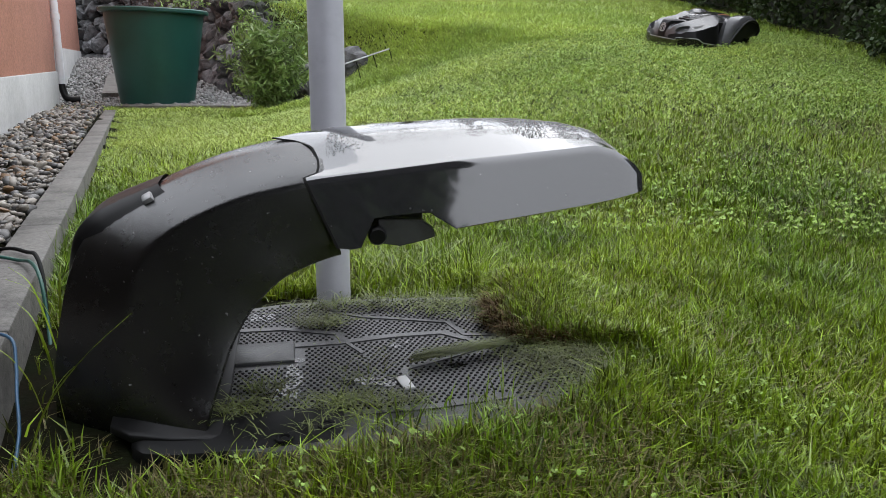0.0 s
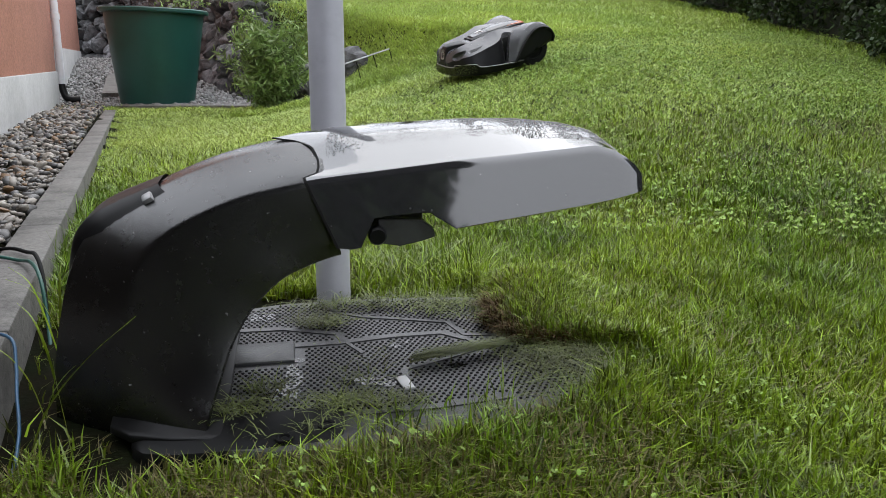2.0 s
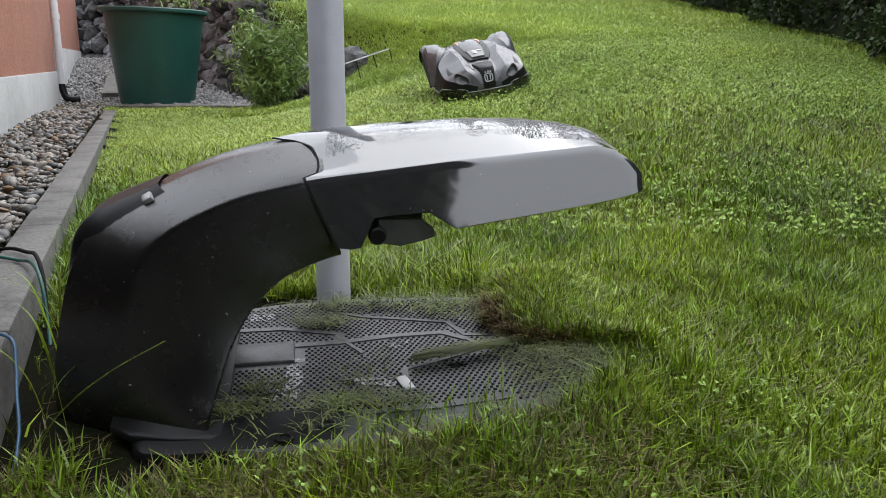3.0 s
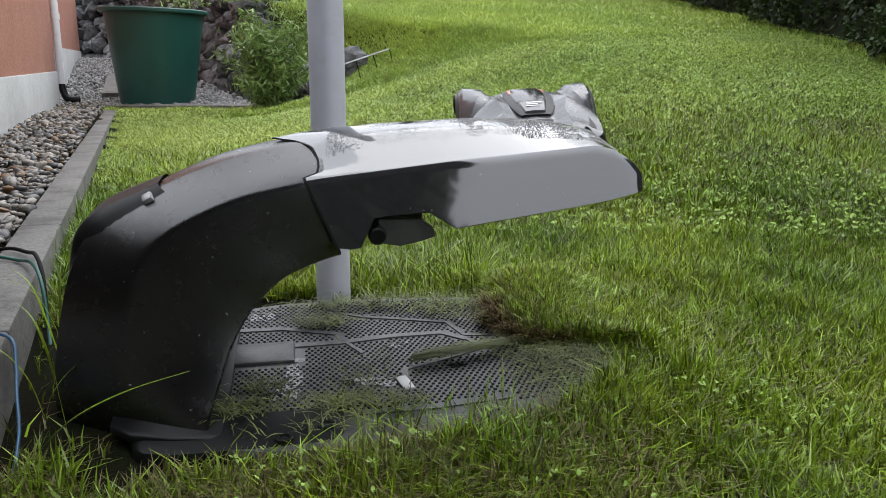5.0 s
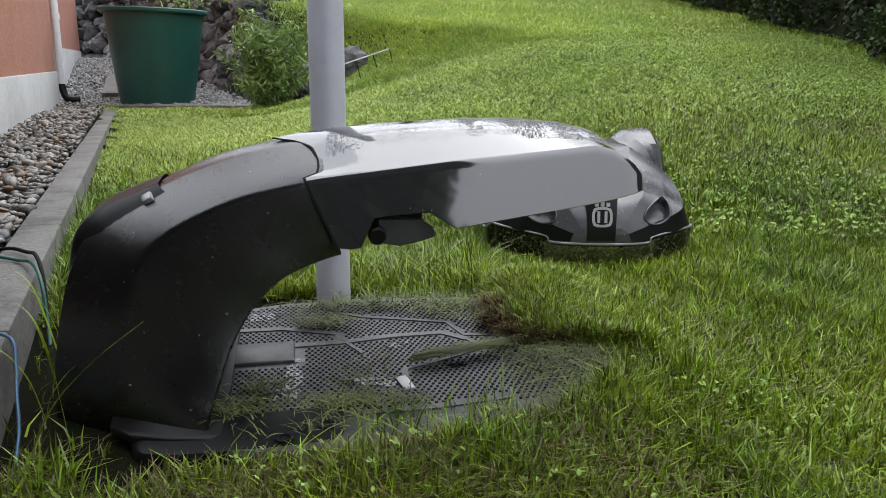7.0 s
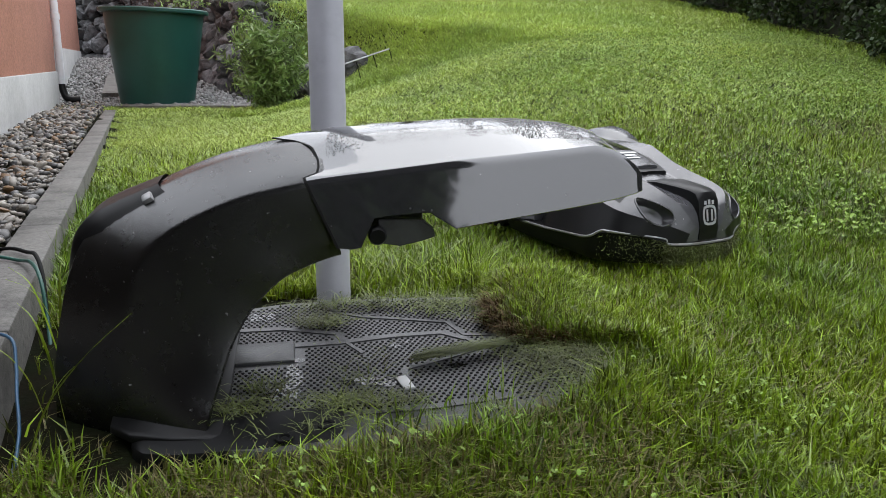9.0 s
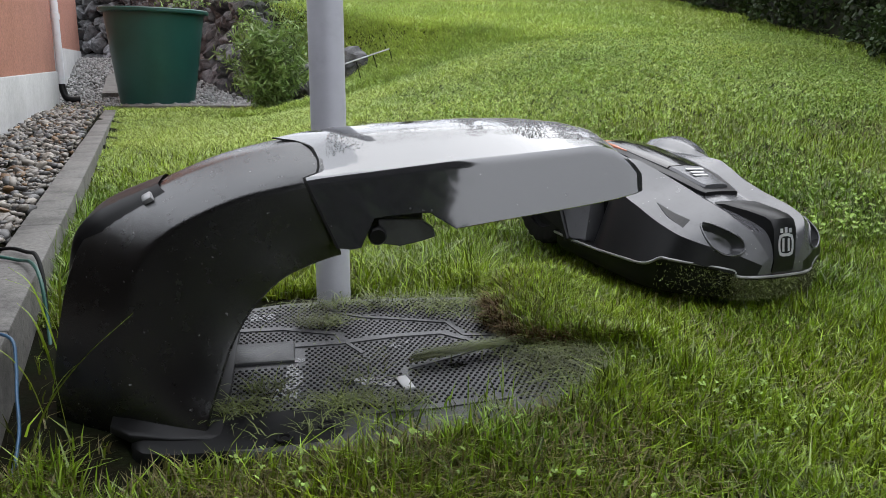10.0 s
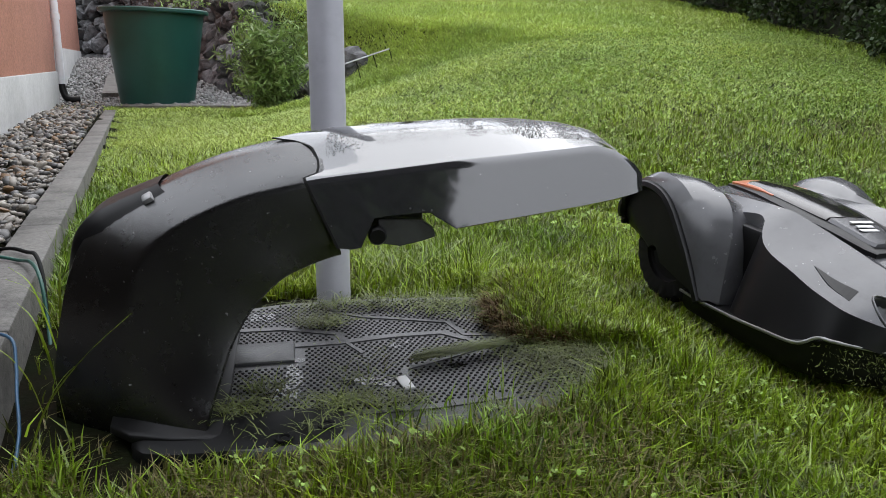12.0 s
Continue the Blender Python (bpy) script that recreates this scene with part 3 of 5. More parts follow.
        b = loft([[(0.125, s * 0.100, 0.262), (0.125, s * 0.125, 0.252), (0.125, s * 0.125, 0.292), (0.125, s * 0.100, 0.292)],
                  [(0.16, s * 0.098, 0.247), (0.16, s * 0.127, 0.247), (0.16, s * 0.127, 0.291), (0.16, s * 0.098, 0.291)],
                  [(0.195, s * 0.100, 0.253), (0.195, s * 0.125, 0.253), (0.195, s * 0.125, 0.288), (0.195, s * 0.100, 0.288)],
                  [(0.218, s * 0.104, 0.258), (0.218, s * 0.120, 0.258), (0.214, s * 0.120, 0.272), (0.214, s * 0.104, 0.272)]])
        bmesh.ops.bevel(b, geom=list(b.edges), offset=0.002, segments=1, affect="EDGES")
        part("contact_tongue", b, SHELL, c, angle=30)
    return e


charging_station()


# ---- the robot mower ----
LIP = [(0.0, 0.346, 0.070), (0.085, 0.340, 0.070), (0.126, 0.324, 0.071), (0.136, 0.318, 0.084), (0.205, 0.285, 0.092), (0.25, 0.250, 0.094), (0.262, 0.226, 0.092), (0.278, 0.197, 0.072), (0.279, 0.12, 0.064), (0.277, 0.04, 0.058), (0.273, -0.06, 0.054), (0.268, -0.125, 0.054)]


def robot_mower():
    e = empty("robot_mower", pose(0.785, 1.685, 0.05), label="dark grey robotic lawn mower with orange accent, grass-stained nose", category="robot mower")
    # shell sections: y, then (x, z) of centre, hatch edge, ridge, crease, lip
    S = [(-0.362, (0, 0.150), (0.07, 0.150), (0.11, 0.145), (0.15, 0.115), (0.17, 0.07)),
         (-0.345, (0, 0.195), (0.07, 0.195), (0.12, 0.190), (0.165, 0.14), (0.19, 0.06)),
         (-0.30, (0, 0.238), (0.07, 0.238), (0.13, 0.228), (0.175, 0.17), (0.20, 0.055)),
         (-0.22, (0, 0.256), (0.075, 0.254), (0.14, 0.246), (0.19, 0.19), (0.205, 0.055)),
         (-0.10, (0, 0.250), (0.080, 0.248), (0.14, 0.256), (0.182, 0.232), (0.198, 0.055)),
         (-0.022, (0, 0.240), (0.080, 0.238), (0.144, 0.260), (0.188, 0.236), (0.205, 0.055)),
         (0.004, (0, 0.237), (0.079, 0.235), (0.142, 0.259), (0.214, 0.218), (0.256, 0.056)),
         (0.03, (0, 0.232), (0.078, 0.230), (0.136, 0.252), (0.232, 0.204), (0.272, 0.058)),
         (0.116, (0, 0.212), (0.068, 0.207), (0.118, 0.228), (0.246, 0.180), (0.278, 0.064)),
         (0.197, (0, 0.194), (0.070, 0.190), (0.118, 0.210), (0.244, 0.157), (0.276, 0.074)),
         (0.25, (0, 0.186), (0.066, 0.180), (0.118, 0.199), (0.232, 0.144), (0.256, 0.092)),
         (0.29, (0, 0.180), (0.058, 0.170), (0.112, 0.184), (0.194, 0.133), (0.211, 0.091)),
         (0.315, (0, 0.168), (0.050, 0.158), (0.090, 0.164), (0.146, 0.122), (0.158, 0.080)),
         (0.332, (0, 0.140), (0.040, 0.136), (0.068, 0.134), (0.105, 0.108), (0.118, 0.074)),
         (0.342, (0, 0.112), (0.030, 0.110), (0.050, 0.108), (0.070, 0.096), (0.080, 0.074))]
    ys = np.array([s[0] for s in S])
    dense = np.concatenate([np.linspace(-0.362, -0.30, 7)[:-1], np.linspace(-0.30, 0.2, 56)[:-1], np.linspace(0.2, 0.342, 80)])
    grid = np.array([[c for q in s[1:] for c in q] for s in S])
    flat = np.empty((len(dense), grid.shape[1]))
    slope = np.gradient(grid, ys, axis=0) * 0.85
    for k, y in enumerate(dense):
        i = min(int(np.searchsorted(ys, y, "right")) - 1, len(ys) - 2)
        h = ys[i + 1] - ys[i]
        t = (y - ys[i]) / h
        flat[k] = (2 * t ** 3 - 3 * t * t + 1) * grid[i] + (t ** 3 - 2 * t * t + t) * h * slope[i] + (3 * t * t - 2 * t ** 3) * grid[i + 1] + (t ** 3 - t * t) * h * slope[i + 1]
    counts = (8, 8, 34, 14)
    eye_c = np.array((0.152, 0.272, 0.148))
    rows, kinds = [], []
    for k, y in enumerate(dense):
        pts = flat[k].reshape(5, 2)
        row, kind = [], []
        for a in range(4):
            for t in np.linspace(0, 1, counts[a], endpoint=False):
                x, z = pts[a] + (pts[a + 1] - pts[a]) * t
                row.append([x, y, z])
                kind.append(a)
        row.append([*(pts[4][:1]), y, pts[4][1]])
        kind.append(3)
        rows.append(row)
        kinds.append(kind)
    v = np.array(rows)
    smooth_v = v.copy().reshape(-1, 3)
    # eye recess and the brow behind it
    d = np.sqrt(((v[..., 0] - eye_c[0]) / 0.038) ** 2 + ((v[..., 2] - eye_c[2] + 0.25 * (v[..., 1] - eye_c[1])) / 0.0215) ** 2)
    inn = (v[..., 1] > 0.2) * ease(1.06, 0.88, d)
    v[..., 1] -= 0.034 * inn * (0.75 + 0.25 * ease(1.0, 0.2, d))
    v[..., 2] -= 0.012 * inn
    m = v.shape[1]
    for mat, name, test, lab in ((SHELL, "shell", lambda k, a: not (a == 3 and dense[k] > -0.005), "dark grey satin shell wet with rain"), (BLACK, "side_panel", lambda k, a: a == 3 and dense[k] > -0.005, "black lower side panel")):
        bm = bmesh.new()
        for s in (1, -1):
            if name == "side_panel":
                bm = bmesh.new()
            made = {}

            def vert(k, j):
                if (k, j) not in made:
                    made[(k, j)] = bm.verts.new((s * v[k, j, 0], v[k, j, 1], v[k, j, 2]))
                return made[(k, j)]
            for k in range(len(dense) - 1):
                for j in range(m - 1):
                    if test(k, kinds[k][j]):
                        q = (vert(k, j), vert(k, j + 1), vert(k + 1, j + 1), vert(k + 1, j))
                        bm.faces.new(q if s > 0 else q[::-1])
            if name == "side_panel":
                part(name, bm, mat, e, lab, angle=35)
        if name == "shell":
            bmesh.ops.remove_doubles(bm, verts=bm.verts, dist=0.0004)
            for end in (0, -1):
                ring = [(x, y, z) for x, y, z in v[end]]
                vs = [bm.verts.new(p) for p in ring] + [bm.verts.new((-p[0], p[1], p[2])) for p in ring[:0:-1]]
                bm.faces.new(vs)
            bmesh.ops.remove_doubles(bm, verts=bm.verts, dist=0.0004)
            shell = part(name, bm, mat, e, lab, angle=35)

    # chassis below the lip
    lip = LIP
    side = smooth_path(lip, 60)
    loop = [tuple(p) for p in side] + [(0.20, -0.14, 0.055), (0.19, -0.35, 0.07)]
    loop = loop + [(-x, y, z) for x, y, z in loop[::-1]]
    rings = []
    for k, z in ((1.0, None), (0.992, 0.045), (0.98, 0.026), (0.95, 0.014)):
        rings.append([(x * k, y * k, (pz + 0.002 if z is None else min(z, pz - 0.004))) for x, y, pz in loop])
    part("chassis", loft(rings), BLACK, e, "black lower body", angle=40)
    trim = [tuple(p) for p in side]
    trim = [(-x, y, z) for x, y, z in trim[:0:-1]] + trim
    part("lip_trim", tube([(x * 1.018, y * 1.008, z) for x, y, z in trim], 0.0032, 6), SILVER, e, "worn pale bumper edge", angle=60)

    # rear wheel arches
    outer = [(0.268, -0.358, 0.145), (0.283, -0.358, 0.183), (0.284, -0.325, 0.234), (0.283, -0.268, 0.252), (0.284, -0.20, 0.232), (0.285, -0.125, 0.155), (0.285, -0.056, 0.060)]
    crest = [(0.236, -0.362, 0.165), (0.254, -0.355, 0.205), (0.258, -0.315, 0.258), (0.258, -0.262, 0.278), (0.262, -0.18, 0.262), (0.270, -0.105, 0.200), (0.285, -0.045, 0.060)]
    mid = [(0.19, -0.362, 0.160), (0.19, -0.352, 0.20), (0.185, -0.31, 0.252), (0.18, -0.255, 0.270), (0.190, -0.165, 0.266), (0.226, -0.066, 0.222), (0.270, -0.012, 0.064)]
    inn = [(0.15, -0.355, 0.15), (0.15, -0.34, 0.185), (0.145, -0.30, 0.228), (0.145, -0.25, 0.246), (0.15, -0.16, 0.248), (0.180, -0.070, 0.215), (0.210, -0.020, 0.06)]
    rails = [smooth_path(r, 40) for r in (outer, crest, mid, inn)]
    for s in (1, -1):
        rows_ = []
        for i in range(40):
            o, c, q, w = (r[i] for r in rails)
            ring = [o - np.array((0.006, 0, 0.012)), o, o * 0.7 + c * 0.3 + np.array((0.003, 0, 0.004)), c, c * 0.5 + q * 0.5 + np.array((0, 0, 0.002)), q, q * 0.5 + w * 0.5 + np.array((0, 0, -0.004)), w, w - np.array((0.0, 0, 0.03)), q - np.array((0, 0, 0.02))]
            rows_.append([(s * p[0], p[1], p[2]) for p in ring])
        fender = part("wheel_arch", loft(rows_), SHELL, e, "flared grey wheel arch", angle=35)
        part("arch_edge", tube([(s * (p[0] + 0.001), p[1], p[2] - 0.006) for p in rails[0]], 0.010, 6), BLACK, fender, angle=60)
        # black skirt inside the arch
        hub = np.array((0.270, -0.215, 0.100))
        skirt = []
        for p in rails[0]:
            q = hub + (p - hub) * np.array((1.0, 0.15, 0.15))
            skirt.append([(s * (p[0] - 0.004), p[1], p[2] - 0.004), (s * (q[0] + 0.002), q[1], q[2]), (s * (q[0] - 0.02), q[1], q[2]), (s * (p[0] - 0.022), p[1], p[2] - 0.012)])
        part("arch_skirt", loft(skirt), BLACK, fender, angle=40)
        # black liner behind the wheel
        part("wheel_well", box(bmesh.new(), min(s * 0.14, s * 0.20), max(s * 0.14, s * 0.20), -0.352, -0.01, 0.05, 0.215, 0.01), BLACK, fender, angle=30)

    # rear wheels
    for s in (1, -1):
        w = empty("rear_wheel", pose(s * 0.222, -0.218, 0.112, 0, 90, 0) @ Matrix.Diagonal((0.94, 0.94, 1.0, 1.0)))
        w.parent = e
        prof = [(0.075, -0.026), (0.108, -0.027), (0.117, -0.02), (0.119, 0.0), (0.117, 0.02), (0.108, 0.027), (0.075, 0.026)]
        bm = bmesh.new()
        vs = []
        for i in range(72):
            a = 2 * math.pi * i / 72
            lug = 0.004 if i % 3 else -0.001
            vs.append([bm.verts.new(((r + (lug if r > 0.11 else 0)) * math.cos(a), (r + (lug if r > 0.11 else 0)) * math.sin(a), z)) for r, z in prof])
        for i in range(72):
            p0, p1 = vs[i], vs[(i + 1) % 72]
            for k in range(len(prof)):
                bm.faces.new((p0[k], p0[(k + 1) % len(prof)], p1[(k + 1) % len(prof)], p1[k]))
        part("tyre", bm, RUBBER, w, "black treaded tyre", angle=35)
        part("rim", turned([(0.0, -0.016), (0.03, -0.018), (0.034, -0.012), (0.070, -0.012), (0.078, -0.02), (0.078, 0.02), (0.070, 0.012), (0.034, 0.012), (0.03, 0.018), (0.0, 0.016)], 32, False), RUBBER, w, angle=35)
    for s in (1, -1):
        w = part("front_wheel", turned([(0.0, -0.012), (0.038, -0.012), (0.045, -0.006), (0.045, 0.006), (0.038, 0.012), (0.0, 0.012)], 24, False), RUBBER, e, angle=40)
        w.matrix_basis = pose(s * 0.15, 0.17, 0.043, 0, 90, 0)

    # hatch on the spine
    def spine(y):
        i = int(np.argmin(abs(dense - y)))
        return flat[i][1]

    def plate_on(rows_, h, mat, name, parent, label=""):
        ring = []
        for y, w in rows_:
            z = spine(y)
            ring.append([(-w, y, z - 0.014), (-w, y, z + h * 0.6), (-w * 0.88, y, z + h), (0, y, z + h * 1.15), (w * 0.88, y, z + h), (w, y, z + h * 0.6), (w, y, z - 0.014)])
        return part(name, loft(ring), mat, parent, label, angle=35)

    plate_on([(-0.285, 0.035), (-0.272, 0.066), (-0.23, 0.084), (-0.15, 0.096), (-0.05, 0.097), (0.05, 0.086), (0.12, 0.066), (0.140, 0.056)], 0.006, BLACK, "hatch_surround", e)
    hatch = plate_on([(-0.235, 0.040), (-0.222, 0.060), (-0.15, 0.068), (-0.05, 0.066), (0.01, 0.059)], 0.013, LIDBLACK, "hatch", e, "glossy dark hatch lid")
    plate_on([(0.014, 0.058), (0.06, 0.051), (0.105, 0.044), (0.120, 0.040)], 0.014, SHELL, "hatch_nose", hatch)
    ring = []
    for y, w in ((-0.276, 0.030), (-0.268, 0.058), (-0.25, 0.072), (-0.215, 0.077), (-0.175, 0.076), (-0.13, 0.0715)):
        z = spine(y) + 0.004
        ring.append([(-w, y, z - 0.01), (-w, y, z + 0.005), (0, y, z + 0.009), (w, y, z + 0.005), (w, y, z - 0.01)])
    part("accent", loft(ring), ORANGE, hatch, "orange accent", angle=40)
    # unreadable lettering on the hatch as bars
    for y, x, w in ((0.040, -0.006, 0.030), (0.058, 0.004, 0.022), (0.070, 0.004, 0.024)):
        b = part("lettering_bar", box(bmesh.new(), x - w, x + w, y - 0.0045, y + 0.0045, 0, 0.0012), EMBLEM, hatch)
        b.matrix_basis = Matrix.Translation((0, 0, spine(y) + 0.0161)) @ Matrix.Translation((0, y, 0)) @ pose(0, 0, 0, -11.5, 0, 0) @ Matrix.Translation((0, -y, 0))

    # beak with the emblem
    ring = []
    for y, w, z0, z1 in ((0.165, 0.062, 0.17, 0.196), (0.20, 0.058, 0.165, 0.203), (0.26, 0.048, 0.15, 0.202), (0.302, 0.042, 0.12, 0.199), (0.318, 0.040, 0.10, 0.193), (0.329, 0.038, 0.085, 0.176), (0.3445, 0.036, 0.078, 0.108)):
        ring.append([(-w, y, z0), (-w, y, z1 - 0.004), (-w * 0.86, y, z1), (0, y, z1 + 0.001), (w * 0.86, y, z1), (w, y, z1 - 0.004), (w, y, z0)])
    beak = part("beak", loft(ring), BLACK, e, "black nose carrying a pale emblem", angle=35)
    sign = empty("emblem", pose(0, 0.3385, 0.1435, 76, 0, 180) @ Matrix.Scale(1.22, 4))
    sign.parent = beak
    bm = bmesh.new()
    for k in range(16):
        a0, a1 = 2 * math.pi * k / 16, 2 * math.pi * (k + 1) / 16
        q = []
        for a, r in ((a0, 1.0), (a1, 1.0), (a1, 0.74), (a0, 0.74)):
            ca, sa = math.cos(a), math.sin(a)
            f = (abs(ca) ** 4 + abs(sa) ** 4) ** -0.25
            q.append(bm.verts.new((0.0215 * r * f * ca, -0.004 + 0.021 * r * f * sa, 0.0)))
        bm.faces.new(q)
    for x0, x1, y0, y1 in ((-0.0105, -0.0045, -0.016, 0.008), (0.0045, 0.0105, -0.016, 0.008), (-0.016, -0.008, 0.018, 0.026), (-0.004, 0.004, 0.018, 0.028), (0.008, 0.016, 0.018, 0.026)):
        bm.faces.new([bm.verts.new(p) for p in ((x0, y0, 0), (x1, y0, 0), (x1, y1, 0), (x0, y1, 0))])
    bmesh.ops.solidify(bm, geom=list(bm.faces), thickness=-0.002)
    part("badge", bm, EMBLEM, sign, "pale grey emblem of plain bars")
    # black strips laid on the brow, standing in for shade in its notches
    flat_v = v.reshape(-1, 3)

    def on_shell(x, y, up=0.0012):
        q = flat_v[np.argmin((flat_v[:, 0] - x) ** 2 + (flat_v[:, 1] - y) ** 2)]
        return np.array((x, y, q[2] + up))

    for s in (1, -1):
        for edge_a, edge_b in [(((0.204, 0.135), (0.199, 0.18), (0.190, 0.225)), ((0.206, 0.136), (0.218, 0.185), (0.216, 0.232)))]:
            a_, b_ = smooth_path([on_shell(*q) for q in edge_a], 9), smooth_path([on_shell(*q) for q in edge_b], 9)
            rows_ = [[(s * p[0], p[1], p[2]), (s * q[0], q[1], q[2]), (s * q[0], q[1], q[2] - 0.006), (s * p[0], p[1], p[2] - 0.006)] for p, q in zip(a_, b_)]
            part("brow_slot", loft(rows_), BLACK, shell)
    # eye rims
    for s in (1, -1):
        pts = []
        for k in range(33):
            a = 2 * math.pi * k / 32
            x = eye_c[0] + 0.0400 * math.cos(a)
            z = eye_c[2] + 0.0227 * math.sin(a)
            dist = (smooth_v[:, 0] - x) ** 2 + (smooth_v[:, 2] - z + 0.25 * (smooth_v[:, 1] - eye_c[1])) ** 2 + 9.0 * (smooth_v[:, 1] < 0.2)
            near = np.argsort(dist)[:6]
            q = np.average(smooth_v[near], axis=0, weights=1 / (dist[near] + 1e-7))
            pts.append((s * q[0], q[1] + 0.0005, q[2] + 0.0005))
        pp = np.array(pts)
        for _ in range(3):
            pp[:-1] = (np.roll(pp[:-1], 1, 0) + 2 * pp[:-1] + np.roll(pp[:-1], -1, 0)) / 4
            pp[-1] = pp[0]
        part("eye_rim", tube(pp, 0.0026, 6), SHELL, shell, angle=60)
    return e


mower = robot_mower()


def stuck_grass():
    """Wet clippings stuck to the lower front of the mower."""
    r = np.random.RandomState(61)
    n = 9000
    rim = smooth_path(LIP, 120)
    at = np.clip(np.abs(r.normal(0, 21, n)), 0, 66).astype(int)
    sign = np.where(r.uniform(0, 1, n) < 0.5, -1, 1)
    k = 1.004 + np.abs(r.normal(0, 0.012, n))
    x, y = rim[at, 0] * k * sign + r.normal(0, 0.004, n), rim[at, 1] * k
    z = 0.016 + (rim[at, 2] - 0.022) * r.uniform(0, 1, n) ** 0.8
    d = r.normal(0, 1, (n, 3))
    d /= np.linalg.norm(d, axis=1)[:, None]
    l = r.uniform(0.002, 0.006, n)[:, None]
    side = np.cross(d, r.normal(0, 1, (n, 3)))
    side /= np.linalg.norm(side, axis=1)[:, None]
    c = np.stack([x, y, z], 1)
    v = np.stack([c - d * l, c + side * 0.0009, c + d * l, c - side * 0.0009], 1).reshape(-1, 3)
    me = bpy.data.meshes.new("stuck_clippings")
    me.from_pydata([tuple(q) for q in v], [], [tuple(range(4 * i, 4 * i + 4)) for i in range(n)])
    ob = part("stuck_clipping", me, CLIPPING, mower, "wet clippings stuck under the nose")
    ob["kind"] = "stuff"


stuck_grass()


# ---- stones and gravel ----
def stone_mesh(name, seed, sub, rough, squash=(1.0, 0.8, 0.6)):
    rnd = random.Random(seed)
    bm = bmesh.new()
    bmesh.ops.create_icosphere(bm, subdivisions=sub, radius=0.5)
    off = Vector((rnd.uniform(-50, 50), rnd.uniform(-50, 50), rnd.uniform(-50, 50)))
    for v in bm.verts:
        k = 1 + rough * noise.noise(v.co * 2.2 + off) + rough * 0.5 * noise.noise(v.co * 5.0 + off)
        v.co = Vector((v.co.x * squash[0], v.co.y * squash[1], v.co.z * squash[2])) * k
    if rough > 0.3:
        for _ in range(5):
            d = Vector((rnd.gauss(0, 1), rnd.gauss(0, 1), rnd.gauss(0, 1))).normalized()
            lim = 0.33 * Vector((d.x * squash[0], d.y * squash[1], d.z * squash[2])).length / 0.8
            for v in bm.verts:
                over = v.co.dot(d) - lim
                if over > 0:
                    v.co -= d * over * 0.9
    me = bpy.data.meshes.new(name)
    bm.to_mesh(me)
    bm.free()
    if rough < 0.3:
        me.polygons.foreach_set("use_smooth", [True] * len(me.polygons))
    return me


def joined(name, meshes, places, mat, smooth=True):
    """Many copies of small meshes as one mesh; places: (index, 4x4 matrix)."""
    data = []
    for me in meshes:
        co = np.empty(len(me.vertices) * 3)
        me.vertices.foreach_get("co", co)
        data.append((co.reshape(-1, 3), np.array([p.vertices[:] for p in me.polygons])))
    vs, fs, n = [], [], 0
    for i, m in places:
        co, f = data[i]
        a = np.array(m)
        vs.append(co @ a[:3, :3].T + a[:3, 3])
        fs.append(f + n)
        n += len(co)
    return big_mesh(name, np.vstack(vs), np.vstack(fs), mat, smooth)


def big_mesh(name, verts, faces, mat, smooth=True):
    """A mesh object from arrays; all faces have the same corner count."""
    me = bpy.data.meshes.new(name)
    k = faces.shape[1]
    me.vertices.add(len(verts))
    me.vertices.foreach_set("co", np.ascontiguousarray(verts, np.float32).ravel())
    me.loops.add(faces.size)
    me.loops.foreach_set("vertex_index", np.ascontiguousarray(faces, np.int32).ravel())
    me.polygons.add(len(faces))
    me.polygons.foreach_set("loop_start", np.arange(0, faces.size, k, dtype=np.int32))
    me.polygons.foreach_set("loop_total", np.full(len(faces), k, np.int32))
    if smooth:
        me.polygons.foreach_set("use_smooth", np.ones(len(faces), bool))
    me.update(calc_edges=True)
    me.materials.append(mat)
    return new(name, me)


def tumble(rnd, p, size, flat=0.35):
    return Matrix.Translation(p) @ Euler((rnd.gauss(0, flat), rnd.gauss(0, flat), rnd.uniform(0, 6.28))).to_matrix().to_4x4() @ Matrix.Diagonal((size, size, size, 1))


